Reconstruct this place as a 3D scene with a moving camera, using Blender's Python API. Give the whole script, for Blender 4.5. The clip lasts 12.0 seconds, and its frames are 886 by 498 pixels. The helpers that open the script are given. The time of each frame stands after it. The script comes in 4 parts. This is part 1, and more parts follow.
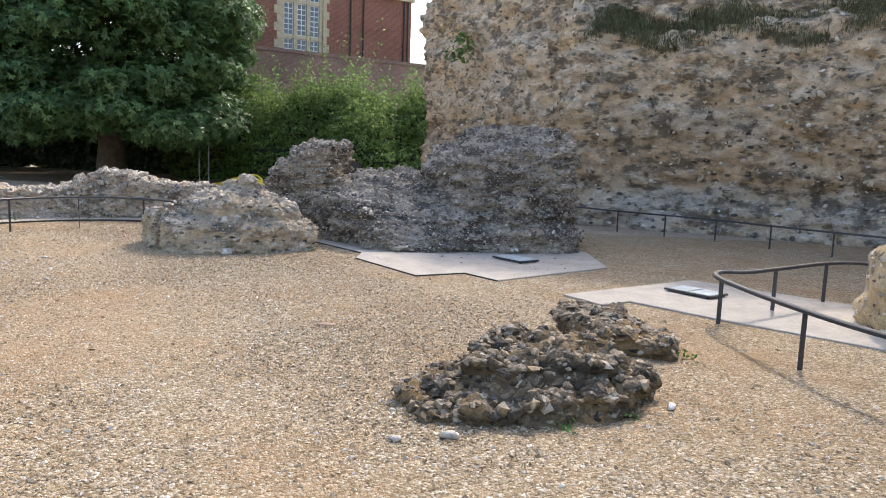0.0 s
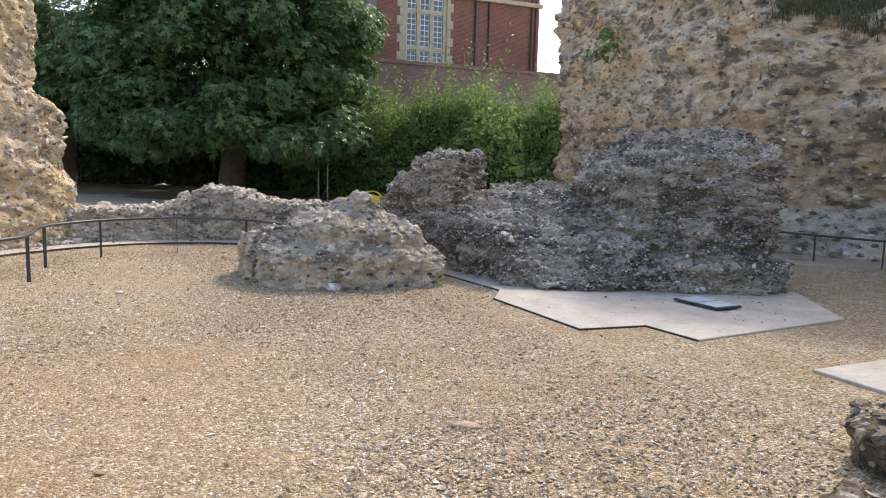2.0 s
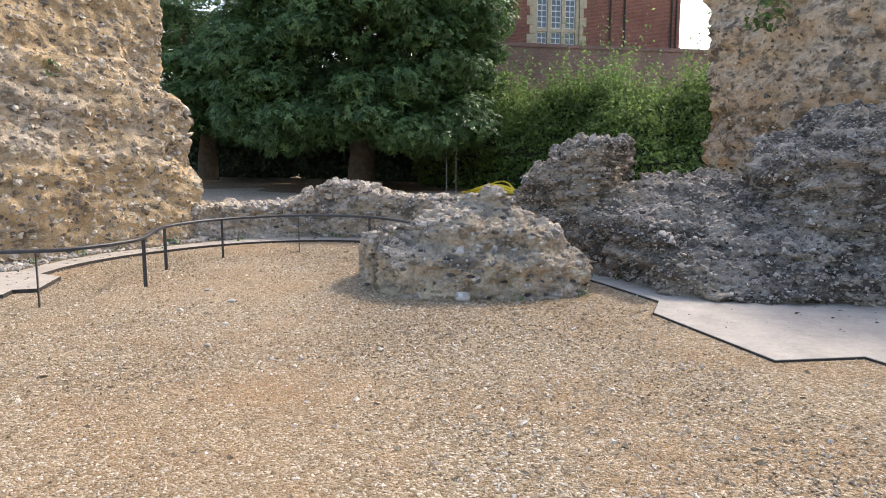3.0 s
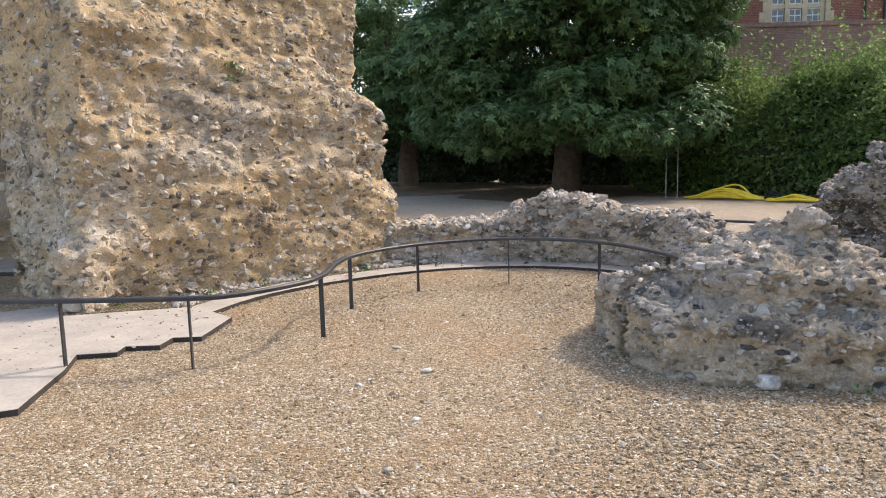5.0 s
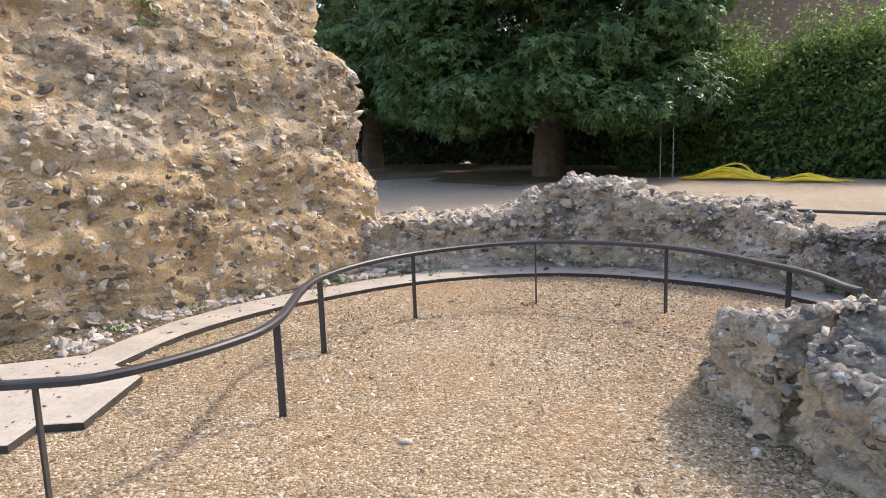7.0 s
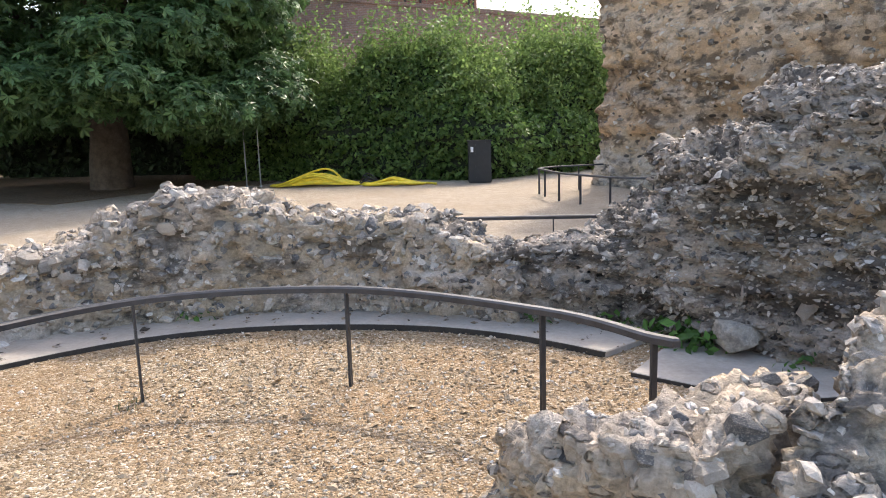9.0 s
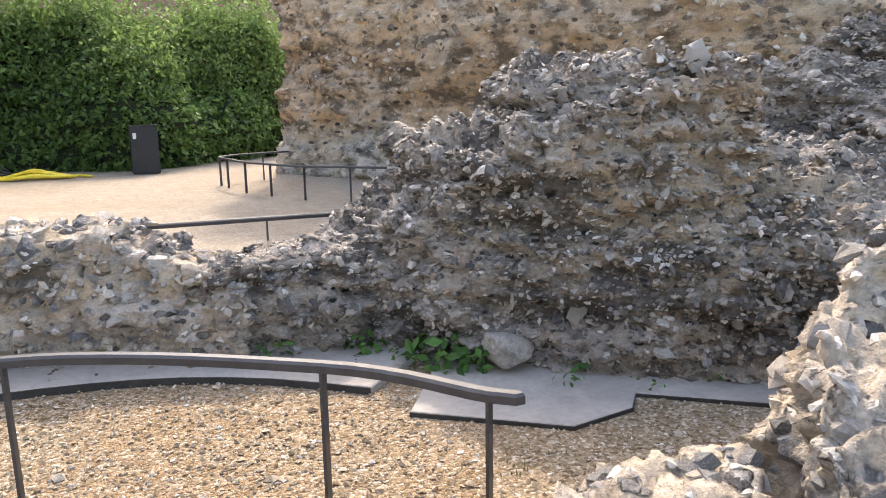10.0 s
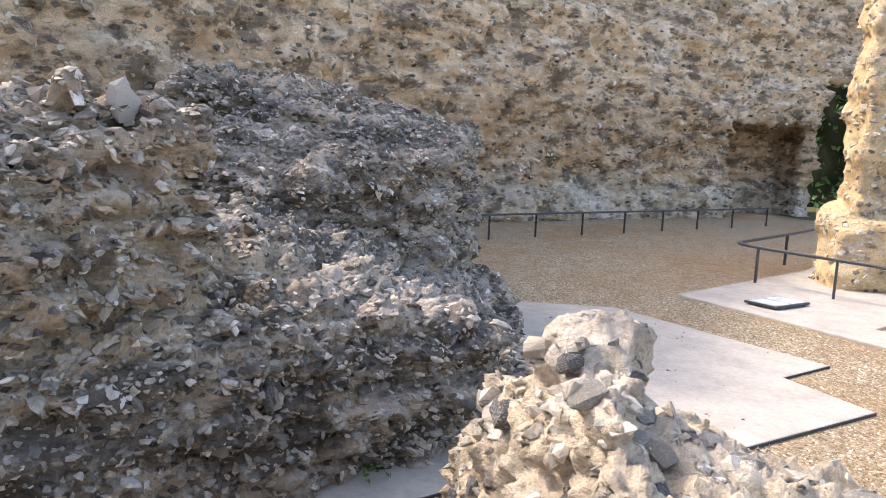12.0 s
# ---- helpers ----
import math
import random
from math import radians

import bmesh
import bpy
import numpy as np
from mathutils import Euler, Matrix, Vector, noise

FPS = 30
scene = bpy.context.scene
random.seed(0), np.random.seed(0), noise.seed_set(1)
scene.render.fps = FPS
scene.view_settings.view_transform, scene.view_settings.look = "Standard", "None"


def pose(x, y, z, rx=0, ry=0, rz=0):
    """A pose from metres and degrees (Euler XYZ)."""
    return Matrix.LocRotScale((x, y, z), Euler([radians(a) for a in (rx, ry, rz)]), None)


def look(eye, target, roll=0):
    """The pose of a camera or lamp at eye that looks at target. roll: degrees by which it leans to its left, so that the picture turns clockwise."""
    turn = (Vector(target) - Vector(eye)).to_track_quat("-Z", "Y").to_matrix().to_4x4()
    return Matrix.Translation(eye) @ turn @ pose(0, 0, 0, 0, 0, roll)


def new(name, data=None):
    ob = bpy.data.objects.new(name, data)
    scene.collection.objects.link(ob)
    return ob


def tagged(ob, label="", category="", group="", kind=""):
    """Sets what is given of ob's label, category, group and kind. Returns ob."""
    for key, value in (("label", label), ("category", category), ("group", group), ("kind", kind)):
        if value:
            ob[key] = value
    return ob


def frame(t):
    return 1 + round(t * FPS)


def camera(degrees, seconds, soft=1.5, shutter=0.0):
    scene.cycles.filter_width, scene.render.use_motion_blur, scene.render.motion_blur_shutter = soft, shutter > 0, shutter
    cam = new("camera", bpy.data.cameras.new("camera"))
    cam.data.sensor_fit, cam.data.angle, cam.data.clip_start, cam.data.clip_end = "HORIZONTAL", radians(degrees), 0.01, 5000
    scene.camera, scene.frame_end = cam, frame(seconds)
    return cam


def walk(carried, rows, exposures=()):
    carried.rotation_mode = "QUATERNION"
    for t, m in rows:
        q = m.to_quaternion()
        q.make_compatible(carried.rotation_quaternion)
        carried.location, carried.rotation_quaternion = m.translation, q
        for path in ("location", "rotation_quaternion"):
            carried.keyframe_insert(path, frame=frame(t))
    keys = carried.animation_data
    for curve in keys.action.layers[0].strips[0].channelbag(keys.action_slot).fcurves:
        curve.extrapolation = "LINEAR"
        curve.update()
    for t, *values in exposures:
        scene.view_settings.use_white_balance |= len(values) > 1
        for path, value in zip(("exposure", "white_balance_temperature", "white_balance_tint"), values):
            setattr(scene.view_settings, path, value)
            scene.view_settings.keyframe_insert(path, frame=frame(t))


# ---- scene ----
cam = camera(63.3, 12.0, soft=1.0)
PATH = [
    (0, (1.092, 0.012, 1.855), (0.943, 1.988, 1.585), 2.0),
    (0.5, (0.936, 0.62, 1.863), (0.772, 2.598, 1.614), 2.2),
    (1, (0.727, 1.319, 1.827), (0.512, 3.293, 1.594), 2.1),
    (1.5, (0.513, 1.975, 1.81), (0.202, 3.937, 1.578), 2.0),
    (2, (0.276, 2.7, 1.752), (-0.197, 4.629, 1.516), 1.4),
    (2.5, (0.013, 3.343, 1.75), (-0.642, 5.216, 1.496), 0.7),
    (4.3, (-1.194, 5.337, 1.86), (-2.305, 6.976, 1.581), -1.3),
    (4.5, (-1.409, 5.518, 1.847), (-2.566, 7.127, 1.575), -1.4),
    (5, (-1.951, 6.006, 1.857), (-3.214, 7.534, 1.593), -1.5),
    (5.5, (-2.489, 6.435, 1.859), (-3.817, 7.905, 1.585), -1.8),
    (6, (-3.035, 6.865, 1.821), (-4.359, 8.334, 1.521), -2.1),
    (6.5, (-3.559, 7.331, 1.787), (-4.833, 8.839, 1.467), -2.2),
    (6.7, (-3.757, 7.533, 1.795), (-4.996, 9.07, 1.473), -2.2),
    (8.3, (-5.09, 9.328, 1.639), (-5.719, 11.202, 1.33), -1.3),
    (8.5, (-5.234, 9.52, 1.628), (-5.724, 11.433, 1.312), -1.4),
    (9, (-5.476, 10.085, 1.645), (-5.576, 12.054, 1.311), -1.8),
    (9.5, (-5.634, 10.674, 1.653), (-5.301, 12.612, 1.284), -1.8),
    (10, (-5.766, 11.21, 1.665), (-4.991, 13.01, 1.268), -0.9),
    (10.5, (-5.773, 11.753, 1.687), (-4.588, 13.312, 1.282), 0.2),
    (11, (-5.694, 12.212, 1.674), (-4.149, 13.422, 1.289), 1.4),
    (11.5, (-5.582, 12.563, 1.706), (-3.762, 13.319, 1.364), 2.5),
    (12, (-5.505, 12.794, 1.777), (-3.547, 13.098, 1.499), 2.6),
]
walk(cam, [(t, look(eye, target, roll)) for t, eye, target, roll in PATH],
     [(0, 1.52, 6850, 11), (2.5, 1.45, 6950, 12), (5.0, 1.37, 7100, 13), (6.5, 1.47, 7100, 13), (8.5, 1.67, 7050, 13), (9.5, 1.9, 7050, 13), (10.5, 2.1, 7400, 14), (11.5, 2.15, 7400, 14), (12, 2.0, 7100, 14)])

# ---- daylight ----
SUN_AZ, SUN_EL = radians(19), radians(46)          # clockwise from +y, above the horizon
world = bpy.data.worlds.new("sky")
scene.world = world
world.use_nodes = True
wn = world.node_tree.nodes
sky = wn.new("ShaderNodeTexSky")
sky.sky_type, sky.sun_disc = "NISHITA", False
sky.sun_elevation, sky.sun_rotation = SUN_EL, SUN_AZ
sky.dust_density = 2.5
wn["Background"].inputs["Strength"].default_value = 0.15
world.node_tree.links.new(sky.outputs[0], wn["Background"].inputs["Color"])
sun = new("sun", bpy.data.lights.new("sun", "SUN"))
sun.data.energy, sun.data.angle, sun.data.color = 1.05, radians(3), (1.0, 0.95, 0.87)
sun.matrix_world = look((0, 0, 0), (-math.sin(SUN_AZ) * math.cos(SUN_EL), -math.cos(SUN_AZ) * math.cos(SUN_EL), -math.sin(SUN_EL)))


# ---- materials ----
def shader(name):
    m = bpy.data.materials.new(name)
    m.use_nodes = True
    return m, m.node_tree.nodes, m.node_tree.links, m.node_tree.nodes["Principled BSDF"]


def ramp_node(nodes, stops):
    r = nodes.new("ShaderNodeValToRGB")
    while len(r.color_ramp.elements) < len(stops):
        r.color_ramp.elements.new(0.5)
    for e, (p, c) in zip(r.color_ramp.elements, stops):
        e.position, e.color = p, (*c, 1)
    return r


def noise_node(nodes, links, coords, scale, detail=6.0, rough=0.6):
    n = nodes.new("ShaderNodeTexNoise")
    n.inputs["Scale"].default_value, n.inputs["Detail"].default_value, n.inputs["Roughness"].default_value = scale, detail, rough
    links.new(coords, n.inputs["Vector"])
    return n


def mixer(nodes, links, fac, a, b, mode="MIX"):
    m = nodes.new("ShaderNodeMix")
    m.data_type, m.blend_type = "RGBA", mode
    for value, socket in ((fac, m.inputs[0]), (a, m.inputs[6]), (b, m.inputs[7])):
        if isinstance(value, bpy.types.NodeSocket):
            links.new(value, socket)
        elif isinstance(value, tuple):
            socket.default_value = (*value, 1)
        else:
            socket.default_value = value
    return m.outputs[2]


def bumped(nodes, links, bsdf, height, strength, distance, before=None):
    b = nodes.new("ShaderNodeBump")
    b.inputs["Strength"].default_value, b.inputs["Distance"].default_value = strength, distance
    links.new(height, b.inputs["Height"])
    if before:
        links.new(before, b.inputs["Normal"])
    links.new(b.outputs[0], bsdf.inputs["Normal"])
    return b.outputs[0]


def rubble_material(name, mortar, ochre, dark, light, dark_amount, ochre_amount, cells=9.0, band=2.2, zones=False):
    """Weathered flint rubble: mortar with small stones in it, ochre patches, black crusts and pale lime streaks."""
    m, n, l, bsdf = shader(name)
    co = n.new("ShaderNodeTexCoord").outputs["Object"]
    stretch = n.new("ShaderNodeMapping")
    stretch.inputs["Scale"].default_value = (1, 1, band)
    l.new(co, stretch.inputs["Vector"])
    co2 = stretch.outputs[0]
    big, mid, fine = noise_node(n, l, co2, 0.55, 5), noise_node(n, l, co2, 2.6, 6, 0.65), noise_node(n, l, co, 38, 5, 0.7)
    patch = ramp_node(n, [(0.52 - ochre_amount * 0.3, (0, 0, 0)), (0.6 - ochre_amount * 0.3 + 0.06, (1, 1, 1))])
    l.new(big.outputs[0], patch.inputs[0])
    base = mixer(n, l, patch.outputs[0], mortar, ochre)
    tone = ramp_node(n, [(0.25, (0.42, 0.42, 0.42)), (0.5, (0.9, 0.9, 0.9)), (0.75, (1.35, 1.35, 1.35))])
    l.new(mid.outputs[0], tone.inputs[0])
    base = mixer(n, l, 0.85, base, tone.outputs[0], "MULTIPLY")
    vor = n.new("ShaderNodeTexVoronoi")
    vor.inputs["Scale"].default_value = cells
    warp = mixer(n, l, 0.12, co2, noise_node(n, l, co, 5, 3).outputs[1])
    l.new(warp, vor.inputs["Vector"])
    pick = n.new("ShaderNodeSeparateColor")
    l.new(vor.outputs["Color"], pick.inputs[0])
    stone = ramp_node(n, [(0.0, dark), (0.35, tuple(0.6 * a + 0.4 * b for a, b in zip(dark, mortar))), (0.6, tuple(0.25 * a + 0.75 * b for a, b in zip(dark, mortar))), (0.78, ochre), (0.9, light), (1.0, tuple(1.1 * c for c in light))])
    l.new(pick.outputs[0], stone.inputs[0])
    inside = ramp_node(n, [(0.3, (1, 1, 1)), (0.4, (0, 0, 0))])
    l.new(vor.outputs["Distance"], inside.inputs[0])
    shown = ramp_node(n, [(0.42, (0, 0, 0)), (0.5, (1, 1, 1))])
    l.new(pick.outputs[1], shown.inputs[0])
    both = n.new("ShaderNodeMath")
    both.operation = "MULTIPLY"
    l.new(inside.outputs[0], both.inputs[0]), l.new(shown.outputs[0], both.inputs[1])
    base = mixer(n, l, both.outputs[0], base, stone.outputs[0])
    crust = noise_node(n, l, co2, 1.25, 8, 0.72)
    black = ramp_node(n, [(0.62 - dark_amount * 0.22, (0, 0, 0)), (0.7 - dark_amount * 0.2, (1, 1, 1))])
    l.new(crust.outputs[0], black.inputs[0])
    soft = n.new("ShaderNodeMath")
    soft.operation, soft.inputs[1].default_value = "MULTIPLY", 0.75
    l.new(black.outputs[0], soft.inputs[0])
    base = mixer(n, l, soft.outputs[0], base, dark)
    lime = noise_node(n, l, co, 1.7, 8, 0.7)
    pale = ramp_node(n, [(0.6, (0, 0, 0)), (0.72, (0.7, 0.7, 0.7))])
    l.new(lime.outputs[0], pale.inputs[0])
    base = mixer(n, l, pale.outputs[0], base, light)
    grit = ramp_node(n, [(0.3, (0.6, 0.6, 0.6)), (0.7, (1.3, 1.3, 1.3))])
    l.new(fine.outputs[0], grit.inputs[0])
    base = mixer(n, l, 0.8, base, grit.outputs[0], "MULTIPLY")
    if zones:                                                 # building stages: grey footing, brown core, cream upper courses
        xyz, wob = n.new("ShaderNodeSeparateXYZ"), n.new("ShaderNodeMath")
        l.new(co, xyz.inputs[0])
        wob.operation, wob.inputs[1].default_value = "MULTIPLY_ADD", 2.4
        l.new(noise_node(n, l, co, 0.5, 5, 0.6).outputs[0], wob.inputs[0]), l.new(xyz.outputs[2], wob.inputs[2])
        part_of = n.new("ShaderNodeMath")
        part_of.operation, part_of.inputs[1].default_value = "MULTIPLY", 0.1
        l.new(wob.outputs[0], part_of.inputs[0])
        stage = ramp_node(n, [(0.14, (0.86, 0.9, 0.95)), (0.21, (0.84, 0.88, 0.92)), (0.25, (0.88, 0.79, 0.71)), (0.4, (0.82, 0.73, 0.64)), (0.47, (1.08, 1.04, 1.0))])
        l.new(part_of.outputs[0], stage.inputs[0])
        base = mixer(n, l, 1.0, base, stage.outputs[0], "MULTIPLY")
    l.new(base, bsdf.inputs["Base Color"])
    bsdf.inputs["Roughness"].default_value = 0.93
    bsdf.inputs["Specular IOR Level"].default_value = 0.2
    first = bumped(n, l, bsdf, both.outputs[0], 1.0, 0.045)
    second = bumped(n, l, bsdf, mid.outputs[0], 0.8, 0.06, first)
    bumped(n, l, bsdf, fine.outputs[0], 1.0, 0.02, second)
    return m


def flint_material(name, stops, rough=0.62, rind_color=(0.42, 0.38, 0.32)):
    """Flints and small stones, each with a tone of its own, mottled with pale rind."""
    m, n, l, bsdf = shader(name)
    info, geo, co = n.new("ShaderNodeObjectInfo"), n.new("ShaderNodeNewGeometry"), n.new("ShaderNodeTexCoord").outputs["Object"]
    add, frac = n.new("ShaderNodeMath"), n.new("ShaderNodeMath")
    add.operation, frac.operation = "ADD", "FRACT"
    l.new(info.outputs["Random"], add.inputs[0]), l.new(geo.outputs["Random Per Island"], add.inputs[1])
    l.new(add.outputs[0], frac.inputs[0])
    r = ramp_node(n, stops)
    l.new(frac.outputs[0], r.inputs[0])
    rind, fine = noise_node(n, l, co, 9, 6, 0.7), noise_node(n, l, co, 55, 4, 0.7)
    edge = ramp_node(n, [(0.5, (0, 0, 0)), (0.62, (0.65, 0.65, 0.65))])
    l.new(rind.outputs[0], edge.inputs[0])
    c = mixer(n, l, edge.outputs[0], r.outputs[0], rind_color)
    g = ramp_node(n, [(0.3, (0.6, 0.6, 0.6)), (0.7, (1.3, 1.3, 1.3))])
    l.new(fine.outputs[0], g.inputs[0])
    c = mixer(n, l, 0.8, c, g.outputs[0], "MULTIPLY")
    l.new(c, bsdf.inputs["Base Color"])
    bsdf.inputs["Roughness"].default_value = rough
    bsdf.inputs["Specular IOR Level"].default_value = 0.35
    bumped(n, l, bsdf, fine.outputs[0], 0.6, 0.008, bumped(n, l, bsdf, rind.outputs[0], 0.6, 0.02))
    return m


def ground_material(name, colors, cells, patch_color, patch_amount, bump=0.012):
    """Loose stones: cells of many tones over two scales of patches."""
    m, n, l, bsdf = shader(name)
    co = n.new("ShaderNodeTexCoord").outputs["Object"]
    warp = mixer(n, l, 0.02, co, noise_node(n, l, co, 30, 3).outputs[1])
    vor = n.new("ShaderNodeTexVoronoi")
    vor.inputs["Scale"].default_value = cells
    l.new(warp, vor.inputs["Vector"])
    pick = n.new("ShaderNodeSeparateColor")
    l.new(vor.outputs["Color"], pick.inputs[0])
    r = ramp_node(n, colors)
    l.new(pick.outputs[0], r.inputs[0])
    big, mid, fine = noise_node(n, l, co, 0.45, 6, 0.65), noise_node(n, l, co, 3.5, 6, 0.7), noise_node(n, l, co, 160, 3)
    p = ramp_node(n, [(0.45, (0, 0, 0)), (0.75, (patch_amount,) * 3)])
    l.new(big.outputs[0], p.inputs[0])
    c = mixer(n, l, p.outputs[0], r.outputs[0], patch_color)
    tone = ramp_node(n, [(0.3, (0.74, 0.74, 0.74)), (0.7, (1.2, 1.2, 1.2))])
    l.new(mid.outputs[0], tone.inputs[0])
    c = mixer(n, l, 0.7, c, tone.outputs[0], "MULTIPLY")
    g = ramp_node(n, [(0.3, (0.75, 0.75, 0.75)), (0.7, (1.2, 1.2, 1.2))])
    l.new(fine.outputs[0], g.inputs[0])
    c = mixer(n, l, 0.7, c, g.outputs[0], "MULTIPLY")
    l.new(c, bsdf.inputs["Base Color"])
    bsdf.inputs["Roughness"].default_value = 0.95
    bsdf.inputs["Specular IOR Level"].default_value = 0.15
    a = bumped(n, l, bsdf, vor.outputs["Distance"], 0.9, -bump)
    bumped(n, l, bsdf, mid.outputs[0], 0.5, 0.03, a)
    return m


def plain_material(name, color, rough=0.6, metal=0.0, vary=0.25, scale=6.0, bump=0.0, spec=0.4, second=None):
    m, n, l, bsdf = shader(name)
    co = n.new("ShaderNodeTexCoord").outputs["Object"]
    a, b = noise_node(n, l, co, scale, 6, 0.65), noise_node(n, l, co, scale * 9, 4, 0.7)
    t = ramp_node(n, [(0.3, (1 - vary,) * 3), (0.7, (1 + vary,) * 3)])
    l.new(a.outputs[0], t.inputs[0])
    c = mixer(n, l, 1.0, color, t.outputs[0], "MULTIPLY")
    t2 = ramp_node(n, [(0.3, (1 - vary * 0.7,) * 3), (0.7, (1 + vary * 0.7,) * 3)])
    l.new(b.outputs[0], t2.inputs[0])
    c = mixer(n, l, 1.0, c, t2.outputs[0], "MULTIPLY")
    if second:
        worn = ramp_node(n, [(0.55, (0, 0, 0)), (0.68, (0.8, 0.8, 0.8))])
        l.new(noise_node(n, l, co, scale * 2.3, 7, 0.7).outputs[0], worn.inputs[0])
        c = mixer(n, l, worn.outputs[0], c, second)
    l.new(c, bsdf.inputs["Base Color"])
    bsdf.inputs["Roughness"].default_value, bsdf.inputs["Metallic"].default_value = rough, metal
    bsdf.inputs["Specular IOR Level"].default_value = spec
    if bump:
        bumped(n, l, bsdf, b.outputs[0], 0.7, bump)
    return m


def leaf_material(name, dark, light, gloss=0.45, through_light=0.3):
    """Leaves, each with its own tone; some light shines through the blade."""
    m, n, l, bsdf = shader(name)
    geo = n.new("ShaderNodeNewGeometry")
    r = ramp_node(n, [(0.0, dark), (0.7, light), (1.0, tuple(1.5 * c for c in light))])
    l.new(geo.outputs["Random Per Island"], r.inputs[0])
    l.new(r.outputs[0], bsdf.inputs["Base Color"])
    bsdf.inputs["Roughness"].default_value = gloss
    bsdf.inputs["Specular IOR Level"].default_value = 0.35
    tr, mix = n.new("ShaderNodeBsdfTranslucent"), n.new("ShaderNodeMixShader")
    l.new(r.outputs[0], tr.inputs["Color"])
    mix.inputs[0].default_value = through_light
    l.new(bsdf.outputs[0], mix.inputs[1]), l.new(tr.outputs[0], mix.inputs[2])
    l.new(mix.outputs[0], n["Material Output"].inputs["Surface"])
    return m


def brick_material(name, a, b, mortar, scale=1.0):
    m, n, l, bsdf = shader(name)
    co = n.new("ShaderNodeTexCoord").outputs["UV"]
    br = n.new("ShaderNodeTexBrick")
    br.inputs["Scale"].default_value = scale
    br.inputs["Color1"].default_value, br.inputs["Color2"].default_value, br.inputs["Mortar"].default_value = (*a, 1), (*b, 1), (*mortar, 1)
    br.inputs["Mortar Size"].default_value, br.inputs["Brick Width"].default_value, br.inputs["Row Height"].default_value = 0.008, 0.225, 0.075
    l.new(co, br.inputs["Vector"])
    o = n.new("ShaderNodeTexCoord").outputs["Object"]
    big, fine = noise_node(n, l, o, 0.5, 6, 0.7), noise_node(n, l, o, 9, 5, 0.7)
    t = ramp_node(n, [(0.3, (0.65, 0.65, 0.65)), (0.7, (1.25, 1.25, 1.25))])
    l.new(big.outputs[0], t.inputs[0])
    c = mixer(n, l, 0.8, br.outputs[0], t.outputs[0], "MULTIPLY")
    t2 = ramp_node(n, [(0.3, (0.7, 0.7, 0.7)), (0.7, (1.2, 1.2, 1.2))])
    l.new(fine.outputs[0], t2.inputs[0])
    c = mixer(n, l, 0.8, c, t2.outputs[0], "MULTIPLY")
    l.new(c, bsdf.inputs["Base Color"])
    bsdf.inputs["Roughness"].default_value = 0.9
    bumped(n, l, bsdf, br.outputs[1], 0.5, -0.01)
    return m


TAN = rubble_material("tan_rubble", (0.62, 0.525, 0.4), (0.62, 0.455, 0.265), (0.12, 0.108, 0.1), (0.78, 0.73, 0.65), 0.36, 0.5, cells=8.0, band=1.7)
BUFF = rubble_material("buff_rubble", (0.66, 0.565, 0.455), (0.64, 0.5, 0.35), (0.085, 0.074, 0.064), (0.76, 0.71, 0.64), 0.6, 0.42, cells=5.0, band=2.0, zones=True)
GREY = rubble_material("grey_rubble", (0.42, 0.365, 0.31), (0.43, 0.345, 0.25), (0.042, 0.039, 0.038), (0.68, 0.64, 0.58), 0.68, 0.15, cells=14.0)
PALE = rubble_material("pale_rubble", (0.55, 0.48, 0.405), (0.56, 0.455, 0.33), (0.1, 0.096, 0.095), (0.76, 0.72, 0.66), 0.42, 0.4, cells=8.0)
BROWN = rubble_material("mossy_rubble", (0.17, 0.13, 0.09), (0.3, 0.2, 0.1), (0.03, 0.028, 0.022), (0.4, 0.36, 0.3), 0.6, 0.3, cells=12.0)
BROWN_FLINT = flint_material("brown_flint", [(0.0, (0.028, 0.024, 0.019)), (0.35, (0.1, 0.074, 0.048)), (0.7, (0.22, 0.15, 0.085)), (0.94, (0.32, 0.24, 0.15)), (1.0, (0.56, 0.5, 0.42))])
FLINT = flint_material("flint", [(0.0, (0.055, 0.053, 0.053)), (0.22, (0.16, 0.145, 0.13)), (0.55, (0.32, 0.28, 0.235)), (0.9, (0.44, 0.39, 0.335)), (1.0, (0.68, 0.64, 0.59))])
TAN_FLINT = flint_material("tan_flint", [(0.0, (0.1, 0.09, 0.08)), (0.15, (0.28, 0.235, 0.18)), (0.45, (0.48, 0.39, 0.285)), (0.8, (0.6, 0.5, 0.38)), (1.0, (0.74, 0.69, 0.61))])
PALE_FLINT = flint_material("pale_flint", [(0.0, (0.1, 0.102, 0.108)), (0.22, (0.25, 0.235, 0.215)), (0.45, (0.42, 0.37, 0.31)), (0.85, (0.54, 0.48, 0.405)), (1.0, (0.72, 0.69, 0.64))], rind_color=(0.55, 0.5, 0.44))
CHALK = flint_material("chalky_flint", [(0.0, (0.4, 0.36, 0.3)), (0.5, (0.58, 0.53, 0.46)), (1.0, (0.78, 0.75, 0.7))], 0.8, (0.17, 0.16, 0.15))
GRAVEL = ground_material("gravel", [(0.0, (0.14, 0.1, 0.062)), (0.25, (0.27, 0.2, 0.122)), (0.6, (0.36, 0.275, 0.175)), (0.85, (0.46, 0.375, 0.265)), (1.0, (0.66, 0.6, 0.5))], 60, (0.33, 0.2, 0.1), 0.8, 0.014)
